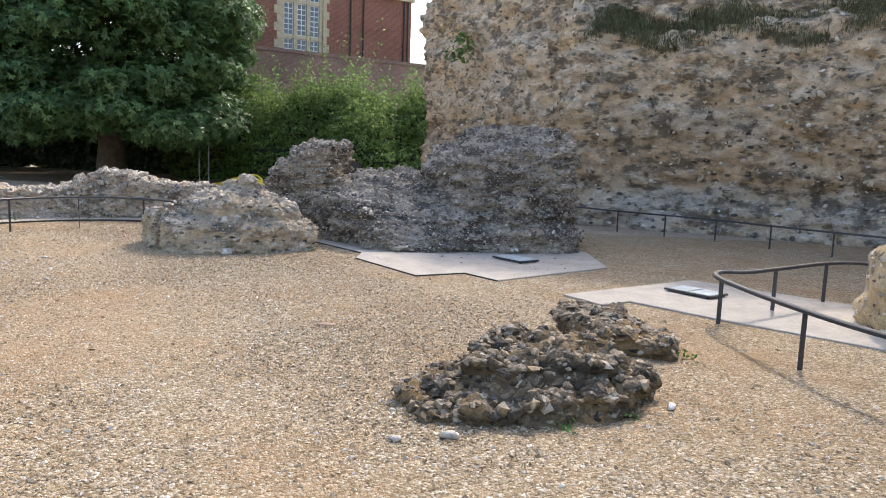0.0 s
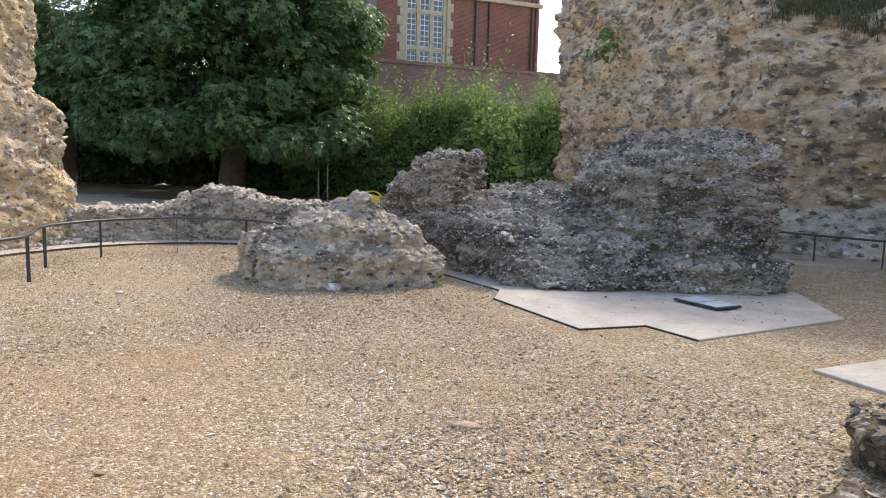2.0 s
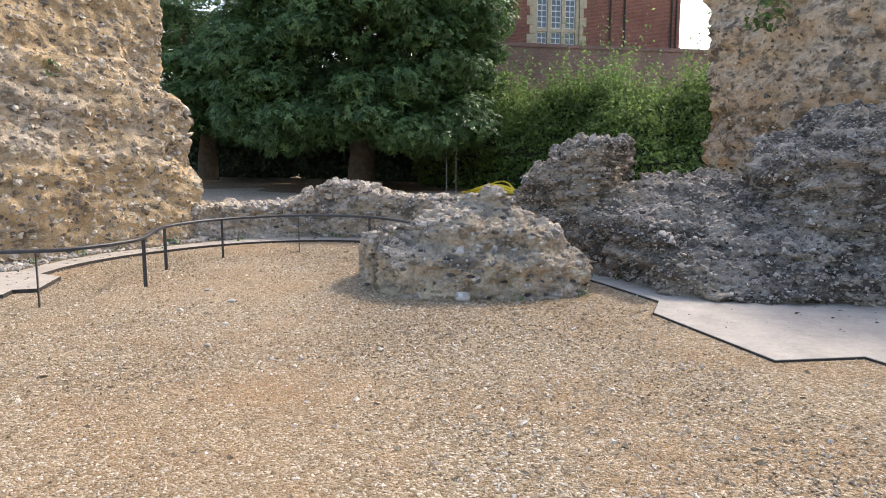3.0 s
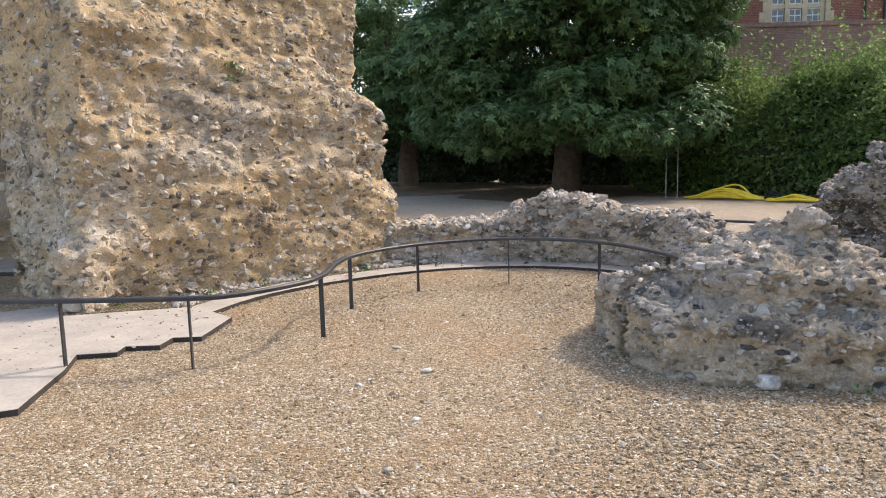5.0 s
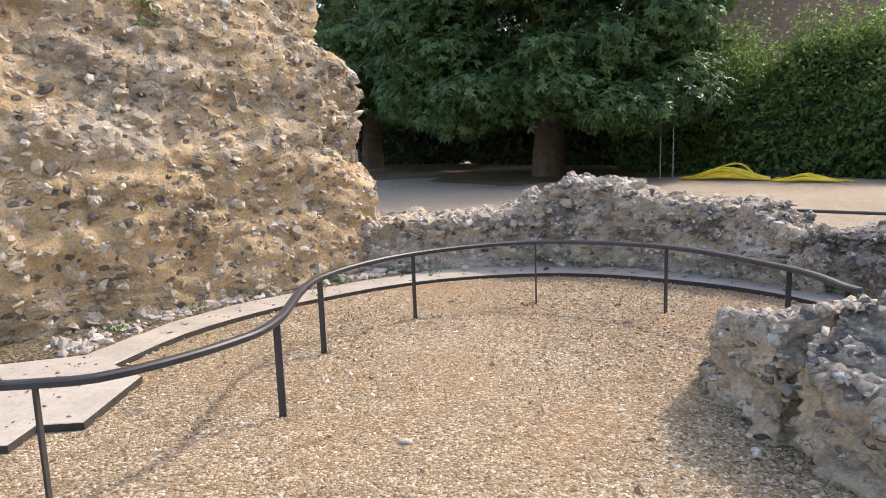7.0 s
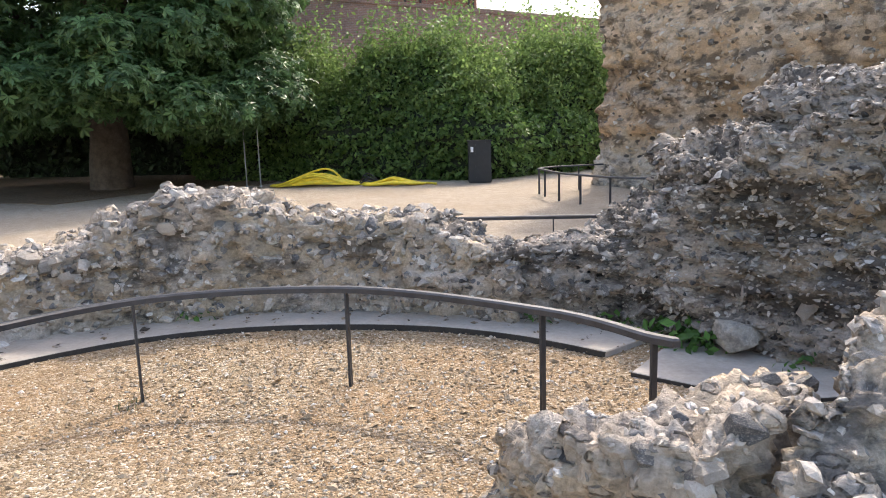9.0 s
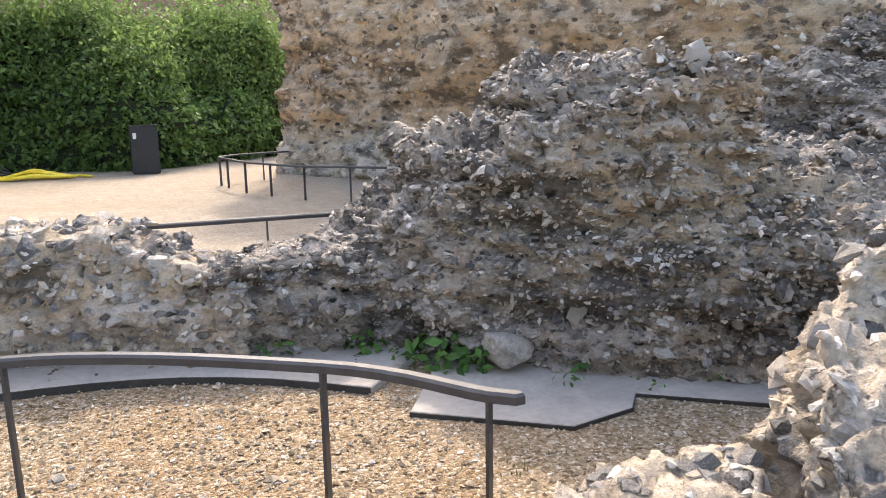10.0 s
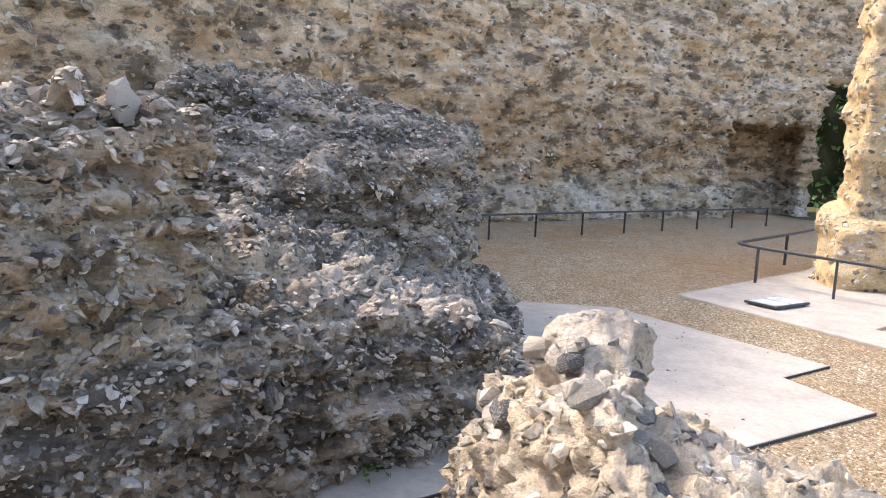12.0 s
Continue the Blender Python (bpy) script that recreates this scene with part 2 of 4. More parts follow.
YARD = ground_material("yard_sand", [(0.0, (0.25, 0.2, 0.145)), (0.5, (0.39, 0.325, 0.245)), (1.0, (0.5, 0.43, 0.345))], 70, (0.3, 0.22, 0.14), 0.4, 0.004)
PEBBLE = flint_material("pebble", [(0.0, (0.23, 0.165, 0.1)), (0.3, (0.38, 0.28, 0.175)), (0.65, (0.48, 0.375, 0.25)), (0.9, (0.6, 0.52, 0.41)), (1.0, (0.8, 0.77, 0.71))], 0.85, (0.5, 0.4, 0.28))
CONCRETE = plain_material("pale_concrete", (0.42, 0.38, 0.33), 0.9, vary=0.16, scale=2.5, bump=0.004, spec=0.2)
EDGING = plain_material("dark_edging", (0.05, 0.045, 0.04), 0.8, vary=0.3, scale=8, bump=0.004)
STEEL = plain_material("dark_painted_steel", (0.04, 0.041, 0.046), 0.45, vary=0.3, scale=12, spec=0.5)
# panel face lightened: white glare on the glass is in its colour
PANEL = plain_material("panel_face_glare", (0.6, 0.66, 0.67), 0.25, vary=0.2, scale=5)
BARK = plain_material("bark", (0.13, 0.1, 0.075), 0.95, vary=0.4, scale=5, bump=0.03)
CHESTNUT = leaf_material("chestnut_leaf", (0.05, 0.105, 0.038), (0.115, 0.2, 0.075), 0.4, 0.35)
HEDGE = leaf_material("hedge_leaf", (0.06, 0.12, 0.032), (0.165, 0.265, 0.075), 0.38, 0.5)
SPRIG = leaf_material("sprig_leaf", (0.1, 0.16, 0.045), (0.19, 0.28, 0.09), 0.45, 0.5)
GRASS = leaf_material("grass_blade", (0.08, 0.09, 0.04), (0.17, 0.17, 0.085), 0.6, 0.3)
WEED = leaf_material("weed_leaf", (0.04, 0.1, 0.02), (0.09, 0.2, 0.04), 0.5, 0.3)
RED_BRICK = brick_material("red_brick", (0.3, 0.105, 0.065), (0.22, 0.075, 0.05), (0.3, 0.22, 0.17))
OLD_BRICK = brick_material("old_brick", (0.29, 0.16, 0.12), (0.2, 0.125, 0.1), (0.28, 0.23, 0.2))
DRESSED = plain_material("dressed_stone", (0.5, 0.42, 0.29), 0.9, vary=0.2, scale=3, bump=0.004)
WHITE = plain_material("white_paint", (0.75, 0.76, 0.76), 0.5, vary=0.08)
GLASS = plain_material("dark_glass", (0.05, 0.065, 0.08), 0.06, vary=0.3, scale=2, spec=0.9)
HOSE = plain_material("yellow_hose", (0.8, 0.62, 0.05), 0.5, vary=0.2)
BOX_PAINT = plain_material("black_cabinet", (0.02, 0.022, 0.024), 0.45, vary=0.2)
GREY_METAL = plain_material("grey_metal", (0.3, 0.3, 0.3), 0.5, 0.6, vary=0.2)


# ---- builders ----
def mesh_from(name, verts, faces, material, smooth=False):
    me = bpy.data.meshes.new(name)
    verts, faces = np.asarray(verts, np.float32), np.asarray(faces, np.int32)
    k = faces.shape[1]
    me.vertices.add(len(verts)), me.loops.add(faces.size), me.polygons.add(len(faces))
    me.vertices.foreach_set("co", verts.ravel())
    me.loops.foreach_set("vertex_index", faces.ravel())
    me.polygons.foreach_set("loop_start", np.arange(0, faces.size, k, dtype=np.int32))
    me.polygons.foreach_set("use_smooth", np.full(len(faces), smooth))
    me.update(calc_edges=True)
    me.materials.append(material)
    return me


def part(name, data, material, parent, label="", smooth=False):
    """One mesh, from a bmesh or ready made, as an object under a thing or a part."""
    if isinstance(data, bmesh.types.BMesh):
        me = bpy.data.meshes.new(name)
        data.to_mesh(me)
        data.free()
        me.materials.append(material)
        if smooth:
            me.polygons.foreach_set("use_smooth", [True] * len(me.polygons))
    else:
        me = data
    ob = new(name, me)
    ob.parent = parent
    return tagged(ob, label) if label else ob


def thing(name, label, category, group="", kind="", at=(0, 0, 0), turn=0.0):
    ob = new(name)
    ob.matrix_basis = pose(*at, 0, 0, turn)
    return tagged(ob, label, category, group, kind)


def box_bm(x0, x1, y0, y1, z0, z1, bevel=0.0, bm=None):
    own = bm or bmesh.new()
    made = bmesh.ops.create_cube(own, size=1.0)["verts"]
    for v in made:
        v.co = Vector(((x0 + x1) / 2 + v.co.x * (x1 - x0), (y0 + y1) / 2 + v.co.y * (y1 - y0), (z0 + z1) / 2 + v.co.z * (z1 - z0)))
    if bevel:
        edges = {e for v in made for e in v.link_edges}
        bmesh.ops.bevel(own, geom=list(edges), offset=bevel, segments=2, affect="EDGES")
    return own


def slab_bm(points, z0, z1, bevel=0.008):
    """A flat slab from its outline, counter-clockwise."""
    bm = bmesh.new()
    f = bm.faces.new([bm.verts.new((x, y, z0)) for x, y in points])
    up = bmesh.ops.extrude_face_region(bm, geom=[f])["geom"]
    tops = [g for g in up if isinstance(g, bmesh.types.BMVert)]
    for v in tops:
        v.co.z = z1
    bmesh.ops.recalc_face_normals(bm, faces=bm.faces)
    top = [f for f in bm.faces if all(abs(v.co.z - z1) < 1e-6 for v in f.verts)]
    if bevel:
        bmesh.ops.bevel(bm, geom=list({e for f in top for e in f.edges}), offset=bevel, segments=1, affect="EDGES")
    bmesh.ops.triangulate(bm, faces=[f for f in bm.faces if len(f.verts) > 4])
    return bm


def spline(points, step=0.12, closed=False):
    """A Catmull-Rom line through the points."""
    p = [Vector(q) for q in points]
    out = []
    for i in range(len(p) - 1):
        a, b, c, d = p[max(i - 1, 0)], p[i], p[i + 1], p[min(i + 2, len(p) - 1)]
        n = max(2, int((c - b).length / step))
        for k in range(n):
            t = k / n
            out.append(0.5 * ((2 * b) + (c - a) * t + (2 * a - 5 * b + 4 * c - d) * t * t + (3 * b - a - 3 * c + d) * t ** 3))
    return out + [p[-1]]


def sweep_bm(line, profile, bm=None):
    """Sweeps a closed outline (side, up) along a line that runs nearly level."""
    own = bm or bmesh.new()
    rings = []
    for i, q in enumerate(line):
        ahead = (line[min(i + 1, len(line) - 1)] - line[max(i - 1, 0)]).normalized()
        side = ahead.cross(Vector((0, 0, 1))).normalized()
        up = side.cross(ahead)
        rings.append([own.verts.new(q + side * a + up * b) for a, b in profile])
    for r, s in zip(rings, rings[1:]):
        for k in range(len(profile)):
            own.faces.new((r[k], r[(k + 1) % len(profile)], s[(k + 1) % len(profile)], s[k]))
    own.faces.new(rings[0][::-1]), own.faces.new(rings[-1])
    bmesh.ops.recalc_face_normals(own, faces=own.faces)
    return own


def ico(sub=1):
    bm = bmesh.new()
    bmesh.ops.create_icosphere(bm, subdivisions=sub, radius=1.0)
    v = np.array([v.co[:] for v in bm.verts])
    f = np.array([[v.index for v in f.verts] for f in bm.faces])
    bm.free()
    return v, f


ICO_V, ICO_F = ico(1)
ICO2_V, ICO2_F = ico(2)
rng = np.random.default_rng(7)


def lumps(base_v, count, jag=0.28):
    """Some irregular stone shapes of unit size."""
    out = []
    for _ in range(count):
        v = base_v * (1 + rng.normal(0, jag, (len(base_v), 1)).clip(-0.45, 0.5))
        for _ in range(3):                                     # broken faces
            d = rng.normal(size=3)
            d /= np.linalg.norm(d)
            over = (v @ d - rng.uniform(0.45, 0.8)).clip(0)
            v = v - over[:, None] * d
        out.append(v)
    return out


def nodule():
    """A round lump of 48 triangles."""
    bm = bmesh.new()
    bmesh.ops.create_uvsphere(bm, u_segments=6, v_segments=5, radius=1.0)
    bmesh.ops.triangulate(bm, faces=bm.faces)
    v, f = np.array([v.co[:] for v in bm.verts]), np.array([[v.index for v in f.verts] for f in bm.faces])
    bm.free()
    return v, f


NOD_V, NOD_F = nodule()
SHAPES, NODULES = lumps(ICO_V, 24, 0.2), lumps(NOD_V, 14, 0.16)


def frames_of(normals):
    """Turns that carry z to the normals, spun at random."""
    n = normals / np.linalg.norm(normals, axis=1, keepdims=True)
    r = rng.normal(size=n.shape)
    x = np.cross(r, n)
    x /= np.linalg.norm(x, axis=1, keepdims=True) + 1e-9
    return np.stack([x, np.cross(n, x), n], -1)


def stones_mesh(name, places, normals, sizes, material, flat=0.6, shapes=None, faces=None):
    """Many stones in one mesh."""
    shapes, faces = shapes or SHAPES, ICO_F if faces is None else faces
    turn = frames_of(normals)
    pick = rng.integers(0, len(shapes), len(places))
    scale = np.stack([sizes * rng.uniform(0.8, 1.5, len(sizes)), sizes * rng.uniform(0.6, 1.0, len(sizes)), sizes * flat * rng.uniform(0.7, 1.2, len(sizes))], -1)
    local = np.stack(shapes)[pick] * scale[:, None, :]
    v = np.einsum("nij,nkj->nki", turn, local) + places[:, None, :]
    k = v.shape[1]
    f = faces[None] + (np.arange(len(places)) * k)[:, None, None]
    return mesh_from(name, v.reshape(-1, 3), f.reshape(-1, 3), material)


PIECES = {}


def stone_pieces(parent, places, normals, sizes, material, flat=0.6, name="stone"):
    """Stones that are objects of their own on shared meshes."""
    if material.name not in PIECES:
        PIECES[material.name] = [mesh_from("stone", s, NOD_F, material) for s in NODULES]
    turn = frames_of(normals)
    for p, r, s in zip(places, turn, sizes):
        ob = new(name, PIECES[material.name][rng.integers(14)])
        m = Matrix(r.tolist()).to_4x4()
        m.translation = p
        ob.matrix_basis = m @ Matrix.Diagonal((s * rng.uniform(0.9, 1.4), s * rng.uniform(0.65, 1.0), s * flat * rng.uniform(0.8, 1.2), 1))
        ob.parent = parent


def union_mesh(name, hulls, voxel):
    """The joint outer skin of some convex blocks, evenly meshed."""
    bm = bmesh.new()
    for pts in hulls:
        vs = [bm.verts.new(p) for p in pts]
        got = bmesh.ops.convex_hull(bm, input=vs)
        bmesh.ops.delete(bm, geom=[g for g in got["geom_interior"] if isinstance(g, bmesh.types.BMVert)], context="VERTS")
    me = bpy.data.meshes.new(name)
    bm.to_mesh(me)
    bm.free()
    ob = new(name, me)
    mod = ob.modifiers.new("skin", "REMESH")
    mod.mode, mod.voxel_size, mod.use_smooth_shade = "VOXEL", voxel, True
    out = bpy.data.meshes.new_from_object(ob.evaluated_get(bpy.context.evaluated_depsgraph_get()))
    bpy.data.objects.remove(ob), bpy.data.meshes.remove(me)
    return out


def roughen(me, soften, amounts, seed, cells=(), strata=1.6):
    """Rounds a skin and pushes it in and out: amounts are (size in metres, depth); cells are lumps with creases between them."""
    bm = bmesh.new()
    bm.from_mesh(me)
    for _ in range(soften):
        bmesh.ops.smooth_vert(bm, verts=bm.verts, factor=0.5, use_axis_x=True, use_axis_y=True, use_axis_z=True)
    bm.normal_update()
    off = Vector((seed * 3.1, seed * 1.7, seed * 2.3))
    moved = []
    for v in bm.verts:
        d = 0.0
        for size, depth in amounts:
            q = v.co / size
            d += depth * noise.noise(Vector((q.x, q.y, q.z * strata)) + off)
        for size, depth in cells:
            q = v.co / size
            far, _ = noise.voronoi(Vector((q.x, q.y, q.z * strata)) + off)
            d += depth * (min(far[1] - far[0], 0.45) - 0.2 + 0.5 * noise.cell(Vector((q.x, q.y, q.z * strata)) * 0.9 + off))
        moved.append(v.co + v.normal * d)
    for v, co in zip(bm.verts, moved):
        v.co = co
    bm.to_mesh(me)
    bm.free()


def surface_points(me, count, low=-9, keep=None):
    """Random places on a mesh, with normals."""
    me.calc_loop_triangles()
    v = np.empty(len(me.vertices) * 3)
    me.vertices.foreach_get("co", v)
    v = v.reshape(-1, 3)
    t = np.empty(len(me.loop_triangles) * 3, np.int32)
    me.loop_triangles.foreach_get("vertices", t)
    t = t.reshape(-1, 3)
    a, b, c = v[t[:, 0]], v[t[:, 1]], v[t[:, 2]]
    n = np.cross(b - a, c - a)
    area = np.linalg.norm(n, axis=1)
    mid = (a + b + c) / 3
    w = area * (mid[:, 2] > low)
    if keep is not None:
        w = w * keep(mid, n / (area[:, None] + 1e-9))
    i = rng.choice(len(t), count, p=w / w.sum())
    r, s = rng.random((2, count))
    over = r + s > 1
    r, s = np.where(over, 1 - r, r), np.where(over, 1 - s, s)
    return a[i] + (b - a)[i] * r[:, None] + (c - a)[i] * s[:, None], n[i] / (area[i][:, None] + 1e-9)


def ruin(name, label, hulls, material, stone_material, voxel=0.06, soften=3, amounts=((1.2, 0.12), (0.35, 0.07), (0.12, 0.03)), seed=1,
         many=4000, size=(0.03, 0.08), seen=None, pieces=200, piece_size=(0.06, 0.13), piece_keep=None, sink=0.25, kind="", category="ruin", flat=0.6, cells=(), strata=1.6):
    """A mass of flint rubble: a worn core with stones standing out of it."""
    top = thing(name, label, category, kind=kind)
    me = union_mesh("core", hulls, voxel)
    roughen(me, soften, amounts, seed, cells, strata)
    me.materials.clear()
    me.materials.append(material)
    part("core", me, None, top)
    if many:
        p, n = surface_points(me, many, -0.05, seen)
        s = rng.uniform(*size, many) * rng.choice([1, 1, 1, 1.5], many)
        lie = n * 0.45 + rng.normal(0, 0.3, n.shape) + np.array([0, 0, 0.75])
        tagged(part("small_stone", stones_mesh("small_stone", p - n * (s * sink)[:, None], lie, s, stone_material, flat), None, top), kind="stuff")
    if pieces:
        p, n = surface_points(me, pieces, 0.0, piece_keep or seen)
        s = rng.uniform(*piece_size, pieces)
        stone_pieces(top, p - n * (s * sink)[:, None], n * 0.5 + rng.normal(0, 0.3, n.shape) + np.array([0, 0, 0.7]), s, stone_material, flat)
    return top


def block(x0, x1, y0, y1, z1, lean=0.0, z0=-0.2):
    """An upright block, drawn in towards its top by lean."""
    return [(x, y, z0) for x in (x0, x1) for y in (y0, y1)] + [(x, y, z1) for x in (x0 + lean, x1 - lean) for y in (y0 + lean, y1 - lean)]


def prism(outline, z1, lean=0.0, z0=-0.2):
    """A convex block over a plan outline; z1 may be one height a corner."""
    cx, cy = (sum(p[i] for p in outline) / len(outline) for i in (0, 1))
    tops = z1 if isinstance(z1, (list, tuple)) else [z1] * len(outline)
    out = [(x, y, z0) for x, y in outline]
    for (x, y), z in zip(outline, tops):
        d = math.hypot(cx - x, cy - y) or 1
        out.append((x + (cx - x) / d * lean, y + (cy - y) / d * lean, z))
    return out


# ---- ground ----
def sheet(name, x0, x1, y0, y1, step, z, material, wave=0.0):
    xs, ys = np.arange(x0, x1 + step / 2, step), np.arange(y0, y1 + step / 2, step)
    gx, gy = np.meshgrid(xs, ys)
    gz = z + wave * (np.sin(gx * 0.9 + 1) * np.sin(gy * 0.7) + 0.5 * np.sin(gx * 2.3) * np.sin(gy * 1.9 + 2))
    k = len(xs)
    i = (np.arange(len(ys) - 1)[:, None] * k + np.arange(k - 1)[None]).ravel()
    return new(name, mesh_from(name, np.stack([gx, gy, gz], -1).reshape(-1, 3), np.stack([i, i + 1, i + k + 1, i + k], -1), material, True))


tagged(sheet("ground", -400, 400, -400, 400, 20, -0.03, YARD), "pale sandy ground around the ruins", "ground", kind="structure")
tagged(sheet("gravel_floor", -16, 20, -8, 17.6, 0.25, 0.0, GRAVEL, 0.006), "beige gravel floor of the roofless chapel", "gravel", kind="structure")
tagged(sheet("yard", -30, 4, 18.6, 37, 0.5, -0.012, YARD, 0.008), "pale trodden sand of the yard behind the low wall", "yard", kind="structure")


# ---- paving ----
def paving(name, points, z1, label):
    top = thing(name, label, "paving", kind="structure")
    part("slab", slab_bm(points, -0.1, z1), CONCRETE, top)
    return top


def edging(points, parent, z1):
    """The dark steel strip along a slab's open edge."""
    line = [Vector((x, y, 0)) for x, y in points]
    part("edging", sweep_bm(line, [(-0.005, -0.05), (0.005, -0.05), (0.005, z1 - 0.004), (-0.005, z1 - 0.004)]), EDGING, parent)


RING = [(-9.5, 10.75), (-9.8, 11.6), (-9.85, 12.5), (-9.72, 13.3), (-9.5, 14.05), (-9.15, 14.7), (-8.7, 15.2), (-8.2, 15.58), (-7.7, 15.78), (-7.2, 15.87), (-6.66, 15.88), (-6.1, 15.82), (-5.6, 15.68), (-5.1, 15.42), (-4.6, 15.02)]
ring_in = [(p.x, p.y) for p in spline([(x, y, 0) for x, y in RING], 0.25)]
ring_out = [(-7 + (x + 7) * 1.3, 12.8 + (y - 12.8) * 1.3) for x, y in ring_in]
path_ring = paving("pavement_ring", ring_in + ring_out[::-1], 0.045, "curved strip of pale concrete along the apse wall")
edging(ring_in, path_ring, 0.045)
LEFT = [(-11.3, 10.7), (-11.65, 9.5), (-12.6, 7.4), (-9.0, 5.2), (-7.72, 7.95), (-8.49, 8.62), (-8.9, 8.9), (-8.66, 9.17), (-8.8, 9.33), (-8.55, 9.55), (-8.72, 9.79), (-8.5, 9.98), (-9.02, 10.7), (-9.5, 10.75), (-9.9, 11.5)]
path_left = paving("pavement_left", LEFT, 0.05, "pale concrete slab with a stepped edge beside gravel")
edging(LEFT[3:14], path_left, 0.05)
NOOK = [(-13.7, 11.3), (-15.6, 10.35), (-18.2, 9.2), (-19.5, 10.5), (-15.0, 12.8)]
path_nook = paving("pavement_nook", NOOK, 0.07, "pale concrete slab inside the side opening")
edging(NOOK[:3], path_nook, 0.07)
MIDDLE = [(-4.5, 14.64), (-3.8, 14.11), (-3.38, 14.17), (-3.24, 14.32), (-2.55, 13.8), (-1.3, 12.5), (-1.27, 11.85), (-0.08, 10.42), (0.62, 10.85), (1.12, 10.32), (2.95, 12.05), (2.8, 13.9), (1.0, 14.4), (-2.0, 15.2), (-3.6, 16.0)]
path_mid = paving("pavement_middle", MIDDLE, 0.028, "pale concrete slab with notched corners at the foot of the ruin")
edging(MIDDLE[:10], path_mid, 0.028)
RIGHT = [(2.0, 9.5), (2.43, 8.95), (2.83, 9.26), (3.75, 8.42), (5.04, 7.39), (9.2, 4.2), (11.2, 6.4), (7.2, 8.6), (4.1, 11.15)]
path_right = paving("pavement_right", RIGHT, 0.028, "pale concrete slab between two low railings")


def info_panel(x, y, turn, z):
    p = thing("information_panel", "low tilted information panel in a dark steel frame", "panel", at=(x, y, z), turn=turn)
    for sx in (-0.3, 0.3):
        for sy in (-0.17, 0.17):
            part("foot", box_bm(sx - 0.015, sx + 0.015, sy - 0.015, sy + 0.015, 0, 0.02), STEEL, p)
    part("frame", box_bm(-0.36, 0.36, -0.22, 0.22, 0.018, 0.045, 0.005), STEEL, p)
    for k in (-1, 1):
        part("face", box_bm(k * 0.17 - 0.155, k * 0.17 + 0.155, -0.19, 0.19, 0.0455, 0.05, 0.0015), PANEL, p, "printed face under glass, coloured pale for the glare on it")
    return p


info_panel(1.42, 12.35, -48, 0.028)
info_panel(3.85, 10.0, -48, 0.028)


# ---- railings ----
def railing(label, posts, line, height, name="railing"):
    top = thing(name, label, "railing")
    w, h = 0.03, 0.02
    path = spline([(x, y, height - h) for x, y in line], 0.1)
    prof = [(-w, -h), (w, -h), (w, h * 0.5), (w * 0.6, h), (-w * 0.6, h), (-w, h * 0.5)]
    part("handrail", sweep_bm(path, prof), STEEL, top, "flat dark steel rail, worn along the top")
    for x, y in posts:
        here = Vector((x, y))
        near = min(range(len(path)), key=lambda i: (path[i].xy - here).length)
        along = path[min(near + 1, len(path) - 1)] - path[max(near - 1, 0)]
        b = box_bm(-0.024, 0.024, -0.007, 0.007, -0.1, height - 2 * h + 0.004, 0.0015)
        ob = part("post", b, STEEL, top)
        ob.matrix_basis = pose(x, y, 0, 0, 0, math.degrees(math.atan2(along.y, along.x)) + 90)
    return top


APSE = [(-8.59, 8.67), (-7.68, 9.38), (-7.55, 10.8), (-8.32, 11.93), (-8.35, 13.2), (-7.62, 14.31), (-6.33, 14.53), (-5.14, 13.9), (-4.67, 13.36)]
railing("low dark steel railing curving round the apse on gravel", APSE, [(-11.2, 6.9), (-9.9, 7.75)] + APSE[:2] + [(-7.45, 9.7), (-7.4, 10.3)] + APSE[2:] + [(-4.58, 13.3)], 0.665)
LONG = [(4.12, 18.5), (5.13, 17.75), (6.1, 16.95), (6.97, 15.95), (7.86, 15.0), (8.8, 14.1), (9.7, 13.2), (10.7, 12.2), (11.7, 11.2), (12.7, 10.2), (13.7, 9.2), (14.8, 8.1), (16, 6.9)]
BACK = [(-1.4, 25.2), (-0.5, 24.0), (0.4, 22.8), (1.3, 21.6), (2.2, 20.5), (3.1, 19.5)]
railing("long low dark steel railing along the foot of the high wall", LONG + BACK[3:], [(1.0, 22.0)] + BACK[3:] + LONG, 0.52)
YR = [(-4.0, 27.4), (-3.92, 26.8), (-3.72, 25.7), (-3.38, 24.87), (-2.93, 24.03), (-2.26, 23.4), (-1.5, 22.7)]
railing("low dark steel railing at the end of the high wall", YR + [(-2.95, 28.2)], [(-2.3, 28.5), (-2.95, 28.25), (-3.6, 27.95)] + YR + [(-0.6, 21.9)], 0.62)
UP = [(3.87, 6.55), (3.66, 8.3), (4.55, 9.1), (5.48, 9.85), (7.84, 8.76), (9.98, 7.36)]
railing("low dark steel railing bent round in a narrow loop", UP, [(4.9, 4.4), (4.2, 5.6), (3.87, 6.55), (3.66, 7.6), (3.6, 8.3), (3.75, 8.65), (4.1, 8.75), (4.55, 9.1), (5.48, 9.85), (5.95, 10.0), (6.4, 9.75), (7.84, 8.76), (9.98, 7.36), (11.2, 6.5)], 0.57)
LOW = [(-7.4, 18.05), (-6.0, 17.95), (-4.66, 17.9), (-3.3, 17.85), (-2.0, 17.85)]
railing("low dark steel railing behind the low wall", LOW, [(-8.0, 18.1)] + LOW, 0.665)


# ---- ruins ----
def facing(d):
    d = np.array(d) / np.linalg.norm(d)
    return lambda mid, n: ((n @ d) > -0.15).astype(float)


